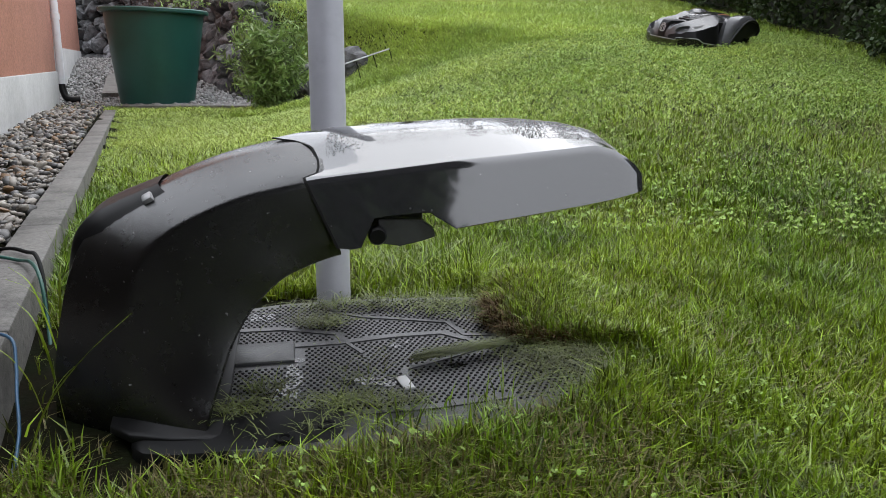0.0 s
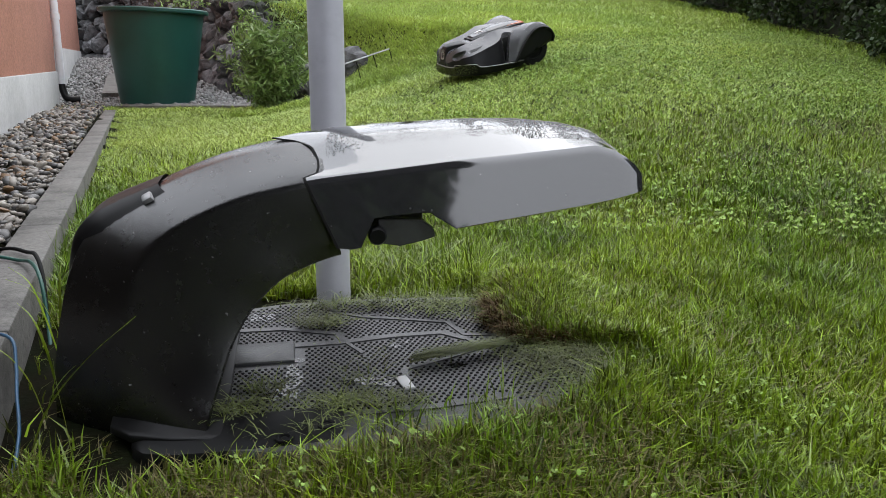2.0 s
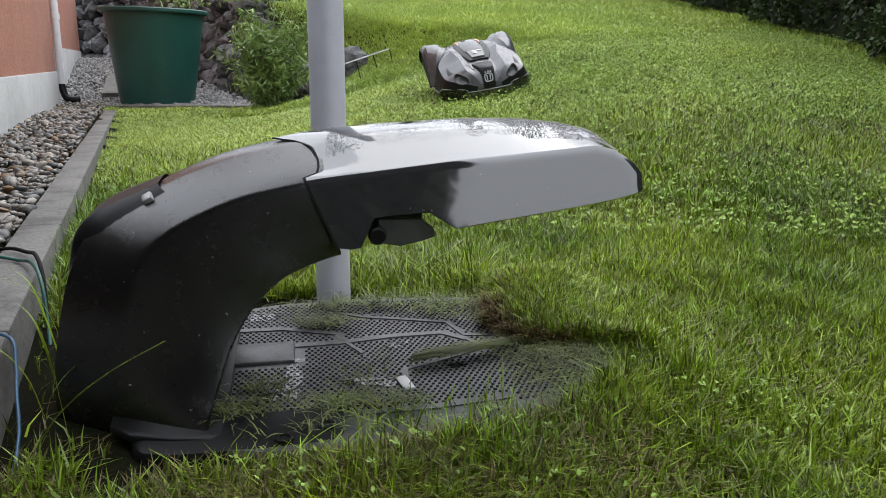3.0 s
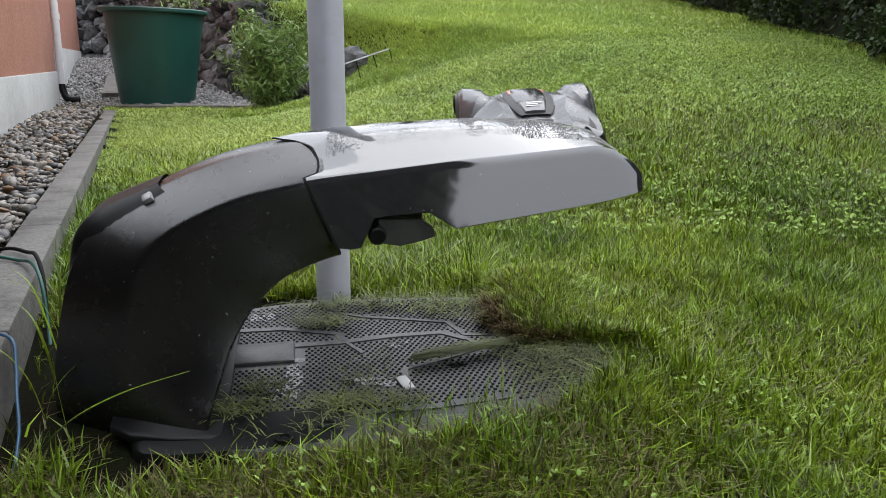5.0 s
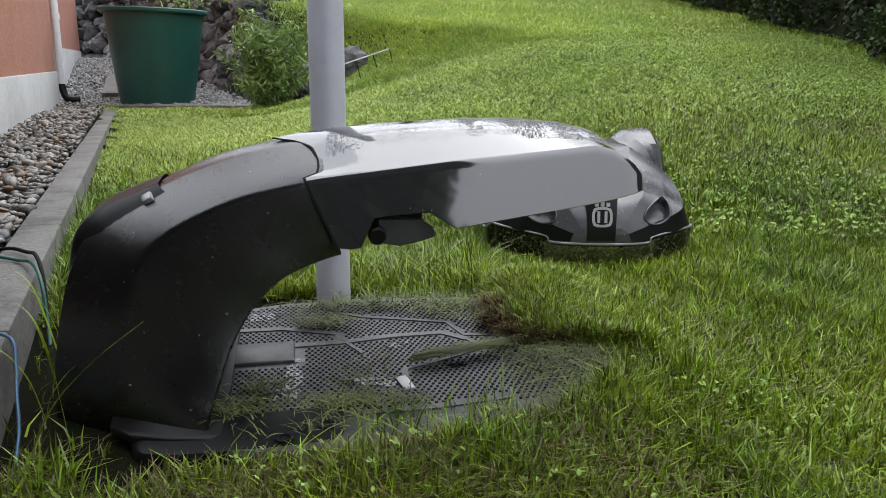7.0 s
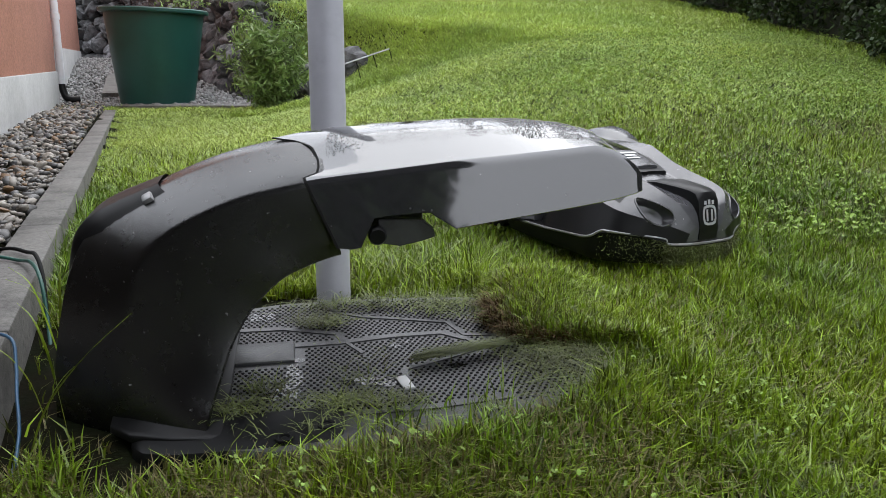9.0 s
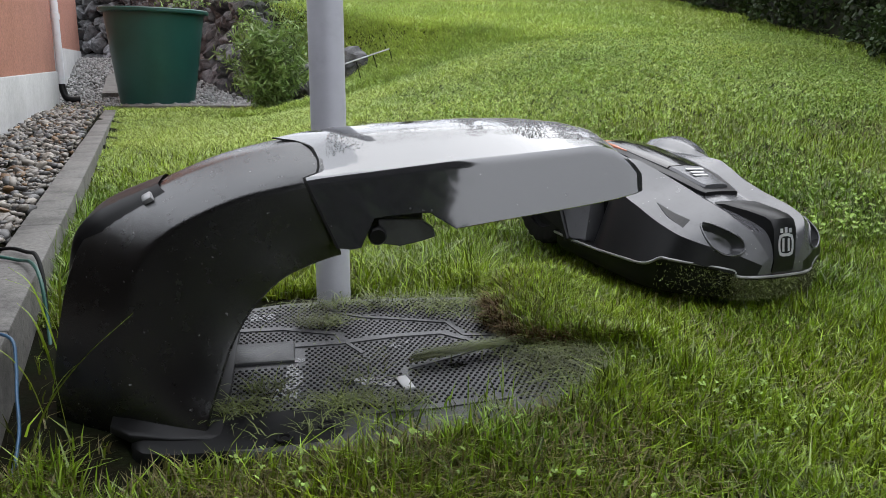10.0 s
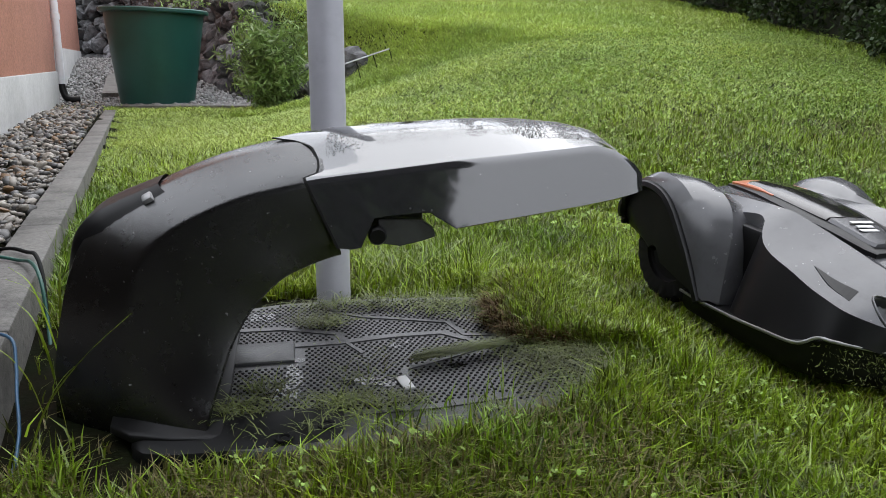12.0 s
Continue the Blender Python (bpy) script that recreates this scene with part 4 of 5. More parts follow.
def pebble_strip():
    rnd = random.Random(11)
    kinds = [stone_mesh("pebble", 20 + i, 2, 0.27, (1.0, 0.74, 0.42)) for i in range(6)]
    browns = [m.copy() for m in kinds[:3]]
    for m in kinds:
        m.materials.append(PEBBLE)
    darks = [m.copy() for m in kinds[3:]]
    for m in darks:
        m.materials.clear()
        m.materials.append(DARKPEBBLE)
    for m in browns:
        m.materials.clear()
        m.materials.append(BROWNPEBBLE)
    bed = empty("pebble_bed", Matrix.Identity(4), label="grey and brown river pebbles between house and kerb", category="pebbles", kind="structure")
    near, far = [], []
    for i in range(5600):
        s = 1.2 + 8.3 * rnd.random() ** 1.25
        p = rnd.uniform(-0.79, -0.36)
        q = along(s, p, 0)
        size = min(0.085, max(0.022, rnd.lognormvariate(math.log(0.034), 0.38)))
        z = float(ground(q.x, q.y)) + size * 0.12 + rnd.uniform(0.0, 0.035)
        m = tumble(rnd, (q.x, q.y, z), size)
        (near if 2.35 < s < 4.6 and len(near) < 290 and size > 0.030 else far).append((rnd.randrange(6), m))
    for i, m in near:
        me = browns[i % 3] if rnd.random() < 0.2 else darks[i % 3] if rnd.random() < 0.3 else kinds[i]
        ob = part("pebble", me, None, bed)
        ob.matrix_basis = m
    small = [stone_mesh("pebble_small", 40 + i, 1, 0.27, (1.0, 0.74, 0.42)) for i in range(6)]
    for mat, some in ((PEBBLE, far[::3] + far[1::3]), (BROWNPEBBLE, far[2::9]), (DARKPEBBLE, far[5::9] + far[8::9])):
        rest = joined("pebbles", small, some, mat)
        rest.parent = bed
        rest["kind"] = "stuff"
    # gravel round the barrel
    chips = [stone_mesh("chip", 60 + i, 1, 0.3, (1.0, 0.8, 0.6)) for i in range(5)]
    places = []
    while len(places) < 6500:
        x, y = rnd.uniform(-5.6, -1.6), rnd.uniform(8.35, 13.4)
        s, p = x * K.x + y * K.y, x * P.x + y * P.y
        if p < -0.86 or x > -0.85 - 0.62 * (y - 7):
            continue
        if s < 8.5 and p > -0.36:
            continue
        if s < 9.0 and p < -0.3 and rnd.random() < 0.6:
            continue
        size = max(0.02, rnd.gauss(0.048, 0.012))
        places.append((rnd.randrange(5), tumble(rnd, (x, y, float(ground(x, y)) + size * 0.15 + rnd.uniform(0, 0.015)), size, 0.6)))
    g = joined("gravel", chips, places, GRAVEL)
    tagged(g, "pale grey crushed gravel around the water barrel", "gravel", kind="stuff")


pebble_strip()


def stone_wall():
    rnd = random.Random(5)
    kinds = [stone_mesh("stone", 80 + i, 3, 0.42, (1.0, 0.85, 0.72)) for i in range(9)]
    for m in kinds:
        m.materials.append(ROCK)
    wall = empty("retaining_wall", Matrix.Identity(4), label="dry-laid retaining wall of dark grey field stones", category="stone wall", kind="structure")
    path = smooth_path([(-6.9, 14.6), (-5.7, 13.9), (-4.7, 13.1), (-3.85, 12.1), (-3.1, 11.0), (-2.5, 10.0), (-2.0, 9.2), (-1.45, 8.6), (-0.8, 8.25)], 200)
    seg = np.concatenate([[0], np.cumsum(np.linalg.norm(np.diff(path, axis=0), axis=1))])
    total = seg[-1]
    level = 0
    z = 0.0
    while z < 1.55:
        d = rnd.uniform(0, 0.2)
        while d < total:
            size = rnd.uniform(0.26, 0.50) * (1.0 - 0.35 * step(total - 2.4, total, d))
            top = float(np.interp(d, [0, total - 4.0, total - 2.2, total - 1.0, total], [1.6, 1.35, 0.95, 0.42, 0.20]))
            x = float(np.interp(d, seg, path[:, 0]))
            y = float(np.interp(d, seg, path[:, 1]))
            if z < top:
                # the wall leans back into the bank
                back = 0.30 * z
                gx, gy = x + back * 0.75, y + back * 0.55
                foot = float(ground(x - 0.45, y - 0.25))
                ob = part("stone", kinds[rnd.randrange(9)], None, wall)
                ob.matrix_basis = Matrix.Translation((gx, gy, foot + z + rnd.uniform(-0.04, 0.04))) @ Euler((rnd.gauss(0, 0.5), rnd.gauss(0, 0.5), rnd.uniform(0, 6.28))).to_matrix().to_4x4() @ Matrix.Diagonal((size, size * rnd.uniform(0.8, 1.0), size * rnd.uniform(0.7, 1.0), 1))
            d += size * 0.66
        z += 0.19
        level += 1
    for x, y, size in ((-0.87, 8.05, 0.36), (-1.12, 8.0, 0.30), (-0.98, 7.82, 0.2)):
        ob = part("stone", kinds[rnd.randrange(9)], None, wall)
        ob.matrix_basis = tumble(rnd, (x, y, float(ground(x, y)) + size * 0.28), size)
    # dark earth behind the stones
    rings = []
    for (x, y), d in zip(path[::6], seg[::6]):
        foot = float(ground(x - 0.45, y - 0.25)) - 0.2
        top = float(np.interp(d, [0, total - 4.0, total - 2.2, total - 1.0, total], [1.7, 1.40, 0.95, 0.40, 0.10]))
        rings.append([(x + 0.02, y + 0.02, foot), (x + 0.02 + 0.25 * top, y + 0.02 + 0.2 * top, foot + top), (x + 0.9, y + 0.7, foot + top), (x + 0.9, y + 0.7, foot)])
    part("earth_core", loft(rings), SOIL, wall, "dark earth between the stones")


stone_wall()

# ---- grass ----
def blades(name, x, y, z, h, w, lean, turn, mat, segs=2, droop=0.5, label="", category="grass"):
    """Grass blades from arrays as one mesh."""
    n = len(x)
    dx, dy = np.cos(turn), np.sin(turn)
    tw = turn + np.pi / 2 + np.random.uniform(-0.5, 0.5, n)
    wx, wy = np.cos(tw), np.sin(tw)
    cols = []
    for k in range(segs):
        t = k / segs
        half = w * (1 - 0.45 * t) / 2
        px, py, pz = x + dx * lean * h * t * t, y + dy * lean * h * t * t, z + h * (t - droop * np.minimum(lean, 1.6) * 0.5 * t * t)
        cols += [np.stack([px - wx * half, py - wy * half, pz], 1), np.stack([px + wx * half, py + wy * half, pz], 1)]
    cols.append(np.stack([x + dx * lean * h, y + dy * lean * h, z + h * (1 - droop * np.minimum(lean, 1.6) * 0.5)], 1))
    m = len(cols)
    verts = np.stack(cols, 1).reshape(-1, 3)
    base = (np.arange(n) * m)[:, None]
    tris = []
    for k in range(segs - 1):
        a = 2 * k
        tris += [base + np.array([[a, a + 1, a + 3]]), base + np.array([[a, a + 3, a + 2]])]
    tris.append(base + np.array([[m - 3, m - 2, m - 1]]))
    faces = np.stack(tris, 1).reshape(-1, 3)
    return big_mesh(name, verts, faces, mat, True)


INV = STATION.inverted()
PLATE = ((-0.415, 0.10), (-0.40, 0.15), (-0.34, 0.20), (-0.27, 0.235), (-0.16, 0.275), (-0.05, 0.30), (0.08, 0.305), (0.22, 0.295), (0.36, 0.275), (0.44, 0.235), (0.49, 0.15), (0.505, 0.08), (0.51, 0.0))


def lawn_mask(x, y, edge=0.0):
    """True where grass grows: off the plate, the pebbles, the gravel and the stone wall."""
    s, p = x * K.x + y * K.y, x * P.x + y * P.y
    ok = (p > -0.238) | (s > 8.5)
    left = -0.75 - 0.62 * np.maximum(0, y - 7.0)
    ok &= (y < 8.28) | (x > left + 0.1)
    iu = INV[0][0] * x + INV[0][1] * y + INV[0][2] * 0.07 + INV[0][3]
    iv = INV[1][0] * x + INV[1][1] * y + INV[1][2] * 0.07 + INV[1][3]
    lim = np.interp(iu, [q[0] for q in PLATE], [q[1] for q in PLATE], left=-1, right=-1)
    lim = np.where(iv < 0, lim - 0.02 - 0.075 * ease(-0.03, 0.12, iu), lim + 0.01)
    ok &= np.abs(iv) > lim + edge
    ok &= ~((iu > -0.14) & (iu < 0.15) & (iv > 0.28) & (iv < 0.41))
    # sparse grass by the tower, thinned further so dark soil stands for shade
    ok &= ~((x < -0.40) & (y < 1.62) & (y > 1.04 + 0.05 * np.sin(31 * x)) & (np.abs(np.sin(x * 7919.7 + y * 5417.3)) > 0.03))
    ok &= ~((x < -0.30) & (y < 1.10) & (np.abs(np.sin(x * 5237.1 + y * 8111.9)) > 0.75))
    ok &= ~((iu > -0.27) & (iu < 0.065) & (iv < 0) & (iv > -0.297))
    ok &= (x + 0.247) ** 2 + (y - 1.80) ** 2 > 0.043 ** 2
    return ok, iu, iv


def field(n, x0, x1, y0, y1, seed):
    r = np.random.RandomState(seed)
    x, y = r.uniform(x0, x1, n), r.uniform(y0, y1, n)
    # keep to the camera's view, a wedge that widens with distance
    k = (np.abs(x - 0.0) < 0.62 * y + 0.45) & (x < 3.25)
    x, y = x[k], y[k]
    ok, iu, iv = lawn_mask(x, y)
    return x[ok], y[ok], r


def waves(x, y, f, ph=0.0):
    return (np.sin(f * x + 1.3 * np.sin(0.7 * f * y + ph)) + np.sin(f * 0.83 * y + 1.7 * np.sin(0.6 * f * x + 2 + ph)) + np.sin(f * 0.59 * (x + y) + 4 + ph)) / 3


def lawn():
    spec = (("grass", 300000, -1.1, 1.75, 0.75, 2.4, 0.033, 0.0044, 2, 1), ("grass", 330000, -2.5, 3.25, 2.3, 5.2, 0.034, 0.0056, 2, 2),
            ("grass", 270000, -3.3, 3.3, 2.5, 7.2, 0.027, 0.0070, 2, 3), ("grass", 170000, -4.5, 3.3, 7.2, 14.0, 0.038, 0.013, 2, 4), ("grass", 40000, -6.0, 3.3, 14.0, 24.0, 0.06, 0.025, 2, 5), ("grass", 90000, -1.9, 2.0, 7.0, 9.8, 0.042, 0.012, 2, 6))
    for name, n, x0, x1, y0, y1, h0, w0, segs, seed in spec:
        x, y, r = field(n, x0, x1, y0, y1, seed)
        # the near grass and its brightened far copy blend along the foot of the bank
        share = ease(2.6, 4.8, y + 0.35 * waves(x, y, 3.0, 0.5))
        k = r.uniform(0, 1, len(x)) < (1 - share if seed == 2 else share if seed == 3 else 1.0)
        x, y = x[k], y[k]
        m = len(x)
        h = h0 * (1 + 0.30 * waves(x, y, 9.0, seed) + 0.22 * waves(x, y, 31.0, seed)) * np.clip(r.normal(1.0, 0.32, m), 0.35, 1.9)
        w = w0 * r.uniform(0.6, 1.35, m)
        lean = np.abs(r.normal({1: 0.60, 2: 0.75, 3: 1.25, 4: 1.3, 5: 1.3, 6: 1.0}[seed], 0.45, m))
        turn = 1.3 * waves(x, y, 5.0, 2.0) + r.normal(0, 2.0, m) - 0.6
        ob = blades(name, x, y, ground(x, y) - 0.004, h, w, lean, turn, BLADE if seed < 3 else LITBLADE, segs)
        tagged(ob, "dense fresh green mown lawn grass" if seed < 3 else "yellow-green grass on the rising bank, made brighter to stand for light", "grass", kind="stuff")
    # the rest of the lawn, beside and behind
    r = np.random.RandomState(77)
    x, y = r.uniform(-4.0, 3.25, 120000), r.uniform(-4.0, 14.0, 120000)
    ok, _, _ = lawn_mask(x, y)
    k = ok & ~((np.abs(x) < 0.62 * y + 0.42) & (y > 0.74))
    x, y = x[k], y[k]
    m = len(x)
    ob = blades("grass", x, y, ground(x, y) - 0.004, 0.045 * r.uniform(0.5, 1.4, m), 0.009 * r.uniform(0.6, 1.3, m), np.abs(r.normal(0.75, 0.45, m)), r.uniform(0, 6.28, m), BLADE, 2)
    tagged(ob, "dense fresh green mown lawn grass", "grass", kind="stuff")
    # dry thatch between the blades
    x, y, r = field(26000, -1.1, 2.2, 0.75, 4.0, 21)
    m = len(x)
    ob = blades("dry_grass", x, y, ground(x, y), 0.036 * r.uniform(0.5, 1.4, m), 0.0028 * r.uniform(0.6, 1.3, m), np.abs(r.normal(1.3, 0.6, m)), r.uniform(0, 6.28, m), DRYBLADE, 2)
    tagged(ob, "straw-coloured dead blades in the lawn", "dry grass", kind="stuff")
    # olive and brown blades in the strip before the station
    x, y, r = field(42000, -0.9, 0.7, 0.78, 1.30, 22)
    k = r.uniform(0, 1, len(x)) < 0.75 * ease(0.55, -0.1, x)
    x, y = x[k], y[k]
    m = len(x)
    ob = blades("dry_grass", x, y, ground(x, y), 0.036 * r.uniform(0.5, 1.4, m), 0.0034 * r.uniform(0.6, 1.3, m), np.abs(r.normal(0.8, 0.5, m)), r.uniform(0, 6.28, m), DRYBLADE, 2)
    tagged(ob, "olive brown half-dead blades before the charging station", "dry grass", kind="stuff")


lawn()


def edge_grass():
    """Longer grass round the plate, along the kerb and at the pole."""
    r = np.random.RandomState(31)
    n = 90000
    x, y = r.uniform(-1.3, 0.6, n), r.uniform(0.85, 4.5, n)
    ok, iu, iv = lawn_mask(x, y)
    s, p = x * K.x + y * K.y, x * P.x + y * P.y
    lim = np.interp(iu, [q[0] for q in PLATE], [q[1] for q in PLATE])
    near_plate = (np.abs(iv) < lim + 0.06) & (iu > -0.20) & (iu < 0.34)
    by_kerb = (p < -0.195) & (r.uniform(0, 1, n) < np.where(y < 1.7, 0.05, 0.6))
    by_pole = (x + 0.05) ** 2 + (y - 1.92) ** 2 < 0.16 ** 2
    k = ok & (near_plate | by_kerb | by_pole) & (r.uniform(0, 1, n) < 0.62)
    x, y, iu, iv = x[k], y[k], iu[k], iv[k]
    m = len(x)
    tall = 1 + 0.6 * ((x + 0.05) ** 2 + (y - 1.92) ** 2 < 0.16 ** 2) - 0.45 * (iv < -0.2) - 0.40 * ((iv > 0) & (iu > 0.02))
    h = 0.072 * tall * np.clip(r.normal(1, 0.35, m), 0.3, 2.0)
    over = (iv < 0) & (iu > -0.05) & (np.abs(iv) < lim[k] + 0.02)
    z = np.where(over, np.maximum(ground(x, y), 0.0 + (STATION[2][0] * iu + STATION[2][1] * iv + STATION[2][3]) - 0.012), ground(x, y))
    ob = blades("grass_edge", x, y, z, h, 0.0030 * r.uniform(0.6, 1.3, m), np.abs(r.normal(0.8, 0.45, m)), r.uniform(0, 6.28, m), BLADE, 3)
    tagged(ob, "longer uncut grass round the plate and kerb", "grass", kind="stuff")
edge_grass()


def tuft():
    """The turf that has grown over the far front corner of the plate."""
    r = np.random.RandomState(33)

    def at_plate(u, v, lift):
        p = np.stack([u, v, lift, np.ones(len(u))], 1) @ np.array(STATION).T
        return p[:, 0], p[:, 1], p[:, 2]

    def rim(v):
        return np.interp(v, [-0.03, 0.0, 0.03, 0.10, 0.16, 0.22, 0.36], [0.50, 0.425, 0.392, 0.376, 0.380, 0.395, 0.42])

    n = 26000
    u, v = r.uniform(0.33, 0.66, n), r.uniform(-0.03, 0.36, n)
    d = u - rim(v) + 0.012 * np.sin(70 * v) + 0.008 * np.sin(161 * v + 1)
    k = d > 0
    u, v, d = u[k], v[k], d[k]
    m = len(u)
    mound = 0.018 * ease(0.0, 0.05, d) * ease(0.26, 0.10, d)
    x, y, z = at_plate(u, v, mound - 0.012 - 0.03 * ease(0.12, 0.26, d))
    turn = np.where(d < 0.04, radians(190) + r.normal(0, 0.8, m), r.uniform(0, 6.28, m))
    dry = r.uniform(0, 1, m) < 0.30 * ease(0.16, 0.0, d) + 0.06
    for name, some, mat, h0, lab in (("grass_tuft", ~dry, BLADE, 0.036, "thick yellowish grass tuft overgrowing the plate corner"), ("dry_grass_tuft", dry, DRYBLADE, 0.034, "brown matted blades in the tuft on the plate corner")):
        c = int(some.sum())
        ob = blades(name, x[some], y[some], z[some], h0 * r.uniform(0.5, 1.35, c), 0.0036 * r.uniform(0.6, 1.3, c), np.abs(r.normal(0.6, 0.4, c)), turn[some], mat, 3)
        tagged(ob, lab, "grass", kind="stuff")
    # brown thatch on the cut edge towards the plate
    n = 2400
    v = r.uniform(-0.02, 0.20, n)
    u = rim(v) - 0.012 * np.sin(70 * v) + r.normal(0.004, 0.009, n)
    x, y, z = at_plate(u, v, np.abs(r.normal(0.006, 0.009, n)))
    ob = blades("thatch", x, y, z, 0.019 * r.uniform(0.4, 1.4, n), 0.0030 * r.uniform(0.6, 1.3, n), np.abs(r.normal(1.2, 0.6, n)), radians(190) + r.normal(0, 1.1, n), THATCH, 2)
    tagged(ob, "dark brown thatch on the cut turf edge", "thatch", kind="stuff")
    # straws and clippings spread over the front tongue of the plate
    n = 1500
    u, v = r.uniform(0.30, 0.53, n), r.normal(-0.06, 0.055, n)
    k = (r.uniform(0, 1, n) < ease(0.30, 0.46, u)) & (u < rim(v) + 0.12)
    u, v = u[k], v[k]
    m = len(u)
    x, y, z = at_plate(u, v, np.full(m, 0.004))
    ob = blades("straws", x, y, z, 0.020 * r.uniform(0.4, 1.5, m), 0.0022 * r.uniform(0.6, 1.2, m), np.abs(r.normal(2.4, 0.7, m)), r.uniform(0, 6.28, m), CLIPPING, 2, 0.55)
    tagged(ob, "pale straws strewn over the front of the plate", "clippings", kind="stuff")


tuft()


def leaf_patch(name, x, y, z, size, mat, tilt, seed, leaflets=3):
    """Small round leaflets in threes."""
    r = np.random.RandomState(seed)
    n = len(x)
    base = r.uniform(0, 6.28, n)
    allv = []
    for j in range(leaflets):
        a = base + j * 2 * np.pi / leaflets
        cx, cy = x + np.cos(a) * size * 0.55, y + np.sin(a) * size * 0.55
        tx, ty = r.normal(0, tilt, n), r.normal(0, tilt, n)
        ring = []
        for q in range(6):
            b = a + q * np.pi / 3
            ox, oy = np.cos(b) * size * 0.5, np.sin(b) * size * 0.5
            ring.append(np.stack([cx + ox, cy + oy, z + ox * tx + oy * ty], 1))
        v = np.stack(ring, 1)
        allv.append(v)
    v = np.concatenate(allv, 0).reshape(-1, 3)
    f = np.arange(len(v)).reshape(-1, 6)
    return big_mesh(name, v, f, mat, False)


def clover():
    r = np.random.RandomState(8)
    n = 30000
    x, y = r.uniform(-0.6, 3.2, n), r.uniform(2.3, 7.2, n)
    k = (waves(x, y, 2.2, 1.0) + 0.25 * (x - 0.6) > 0.15 + r.uniform(-0.7, 0.7, n)) & (np.abs(x) < 0.62 * y + 0.3)
    ok, _, _ = lawn_mask(x, y)
    k &= ok
    x, y = x[k], y[k]
    m = len(x)
    ob = leaf_patch("clover", x, y, ground(x, y) + r.uniform(0.022, 0.042, m), r.uniform(0.006, 0.0105, m), CLOVER, 0.6, 9)
    tagged(ob, "clover patches in the lawn", "clover", kind="stuff")
    n = 420
    x, y = r.uniform(-0.75, 0.9, n), r.uniform(0.95, 1.35, n)
    ok, iu, iv = lawn_mask(x, y)
    k = ok & (waves(x, y, 12, 3) > -0.1)
    x, y = x[k], y[k]
    m = len(x)
    ob = leaf_patch("weed_leaves", x, y, ground(x, y) + r.uniform(0.02, 0.055, m), r.uniform(0.004, 0.007, m), CLOVER, 0.6, 10)
    tagged(ob, "small round weed leaves before the station", "weeds", kind="stuff")


clover()


# ---- hedge, shrub, trees ----
def leaf_cloud(name, centres, size, mat, parent, label="", seed=1, long=1.8):
    r = np.random.RandomState(seed)
    n = len(centres)
    c = np.asarray(centres)
    a = r.normal(0, 1, (n, 3))
    a /= np.linalg.norm(a, axis=1)[:, None]
    b = np.cross(a, r.normal(0, 1, (n, 3)))
    b /= np.linalg.norm(b, axis=1)[:, None]
    s = (size * r.uniform(0.6, 1.4, n))[:, None]
    v = np.stack([c - a * s * long / 2, c + b * s / 2, c + a * s * long / 2, c - b * s / 2], 1).reshape(-1, 3)
    f = np.arange(len(v)).reshape(-1, 4)
    ob = big_mesh(name, v, f, mat, False)
    ob.parent = parent
    if label:
        ob["label"] = label
    return ob


def hedge():
    r = np.random.RandomState(12)
    e = empty("hedge", Matrix.Identity(4), label="dense dark green clipped hedge beside the lawn", category="hedge")
    ys_ = np.arange(1.0, 26.0, 0.5)
    rings = []
    for y in ys_:
        z = float(ground(3.3, y))
        w = 0.08 * math.sin(3.1 * y) + 0.05 * math.sin(7.7 * y)
        rings.append([(3.12 + w, y, z - 0.1), (3.04 + w, y, z + 0.7), (3.15 + w, y, z + 1.75), (4.2, y, z + 1.8), (4.3, y, z - 0.1)])
    part("hedge_core", loft(rings), HEDGESHADE, e, "near-black solid core standing in for the shaded inside")
    n = 110000
    y = 1.0 + 24.0 * r.uniform(0, 1, n) ** 1.3
    t = r.uniform(0, 1.0, n)
    face = r.uniform(0, 1, n) < 0.8
    z0 = ground(np.full(n, 3.3), y)
    x = np.where(face, 2.95 + 0.06 * np.sin(3.1 * y) + 0.05 * np.sin(7.7 * y) + np.abs(r.normal(0, 0.07, n)) + 0.05 * np.sin(9 * t + 3 * y), r.uniform(3.0, 4.2, n))
    z = z0 + np.where(face, 0.06 + 1.7 * t, 1.78 + r.normal(0, 0.05, n))
    leaf_cloud("hedge_leaves", np.stack([x, y, z], 1), 0.026, HEDGELEAF, e, seed=13)["kind"] = "stuff"
    # weeds at its foot
    n = 5000
    y = r.uniform(3.0, 16.0, n)
    x = 2.92 + r.normal(0, 0.05, n)
    g = blades("hedge_foot_grass", x, y, ground(x, y), 0.055 * r.uniform(0.4, 1.3, n), np.full(n, 0.007), np.abs(r.normal(0.7, 0.4, n)), r.uniform(0, 6.28, n), BLADE, 2)
    tagged(g, "uncut grass along the hedge foot", "grass", kind="stuff")


# near-black core colour: the shade inside the foliage, put in as colour
HEDGESHADE = material("hedge_shade_core", (0.012, 0.018, 0.008), 0.95, scale=5, vary=0.4)
hedge()


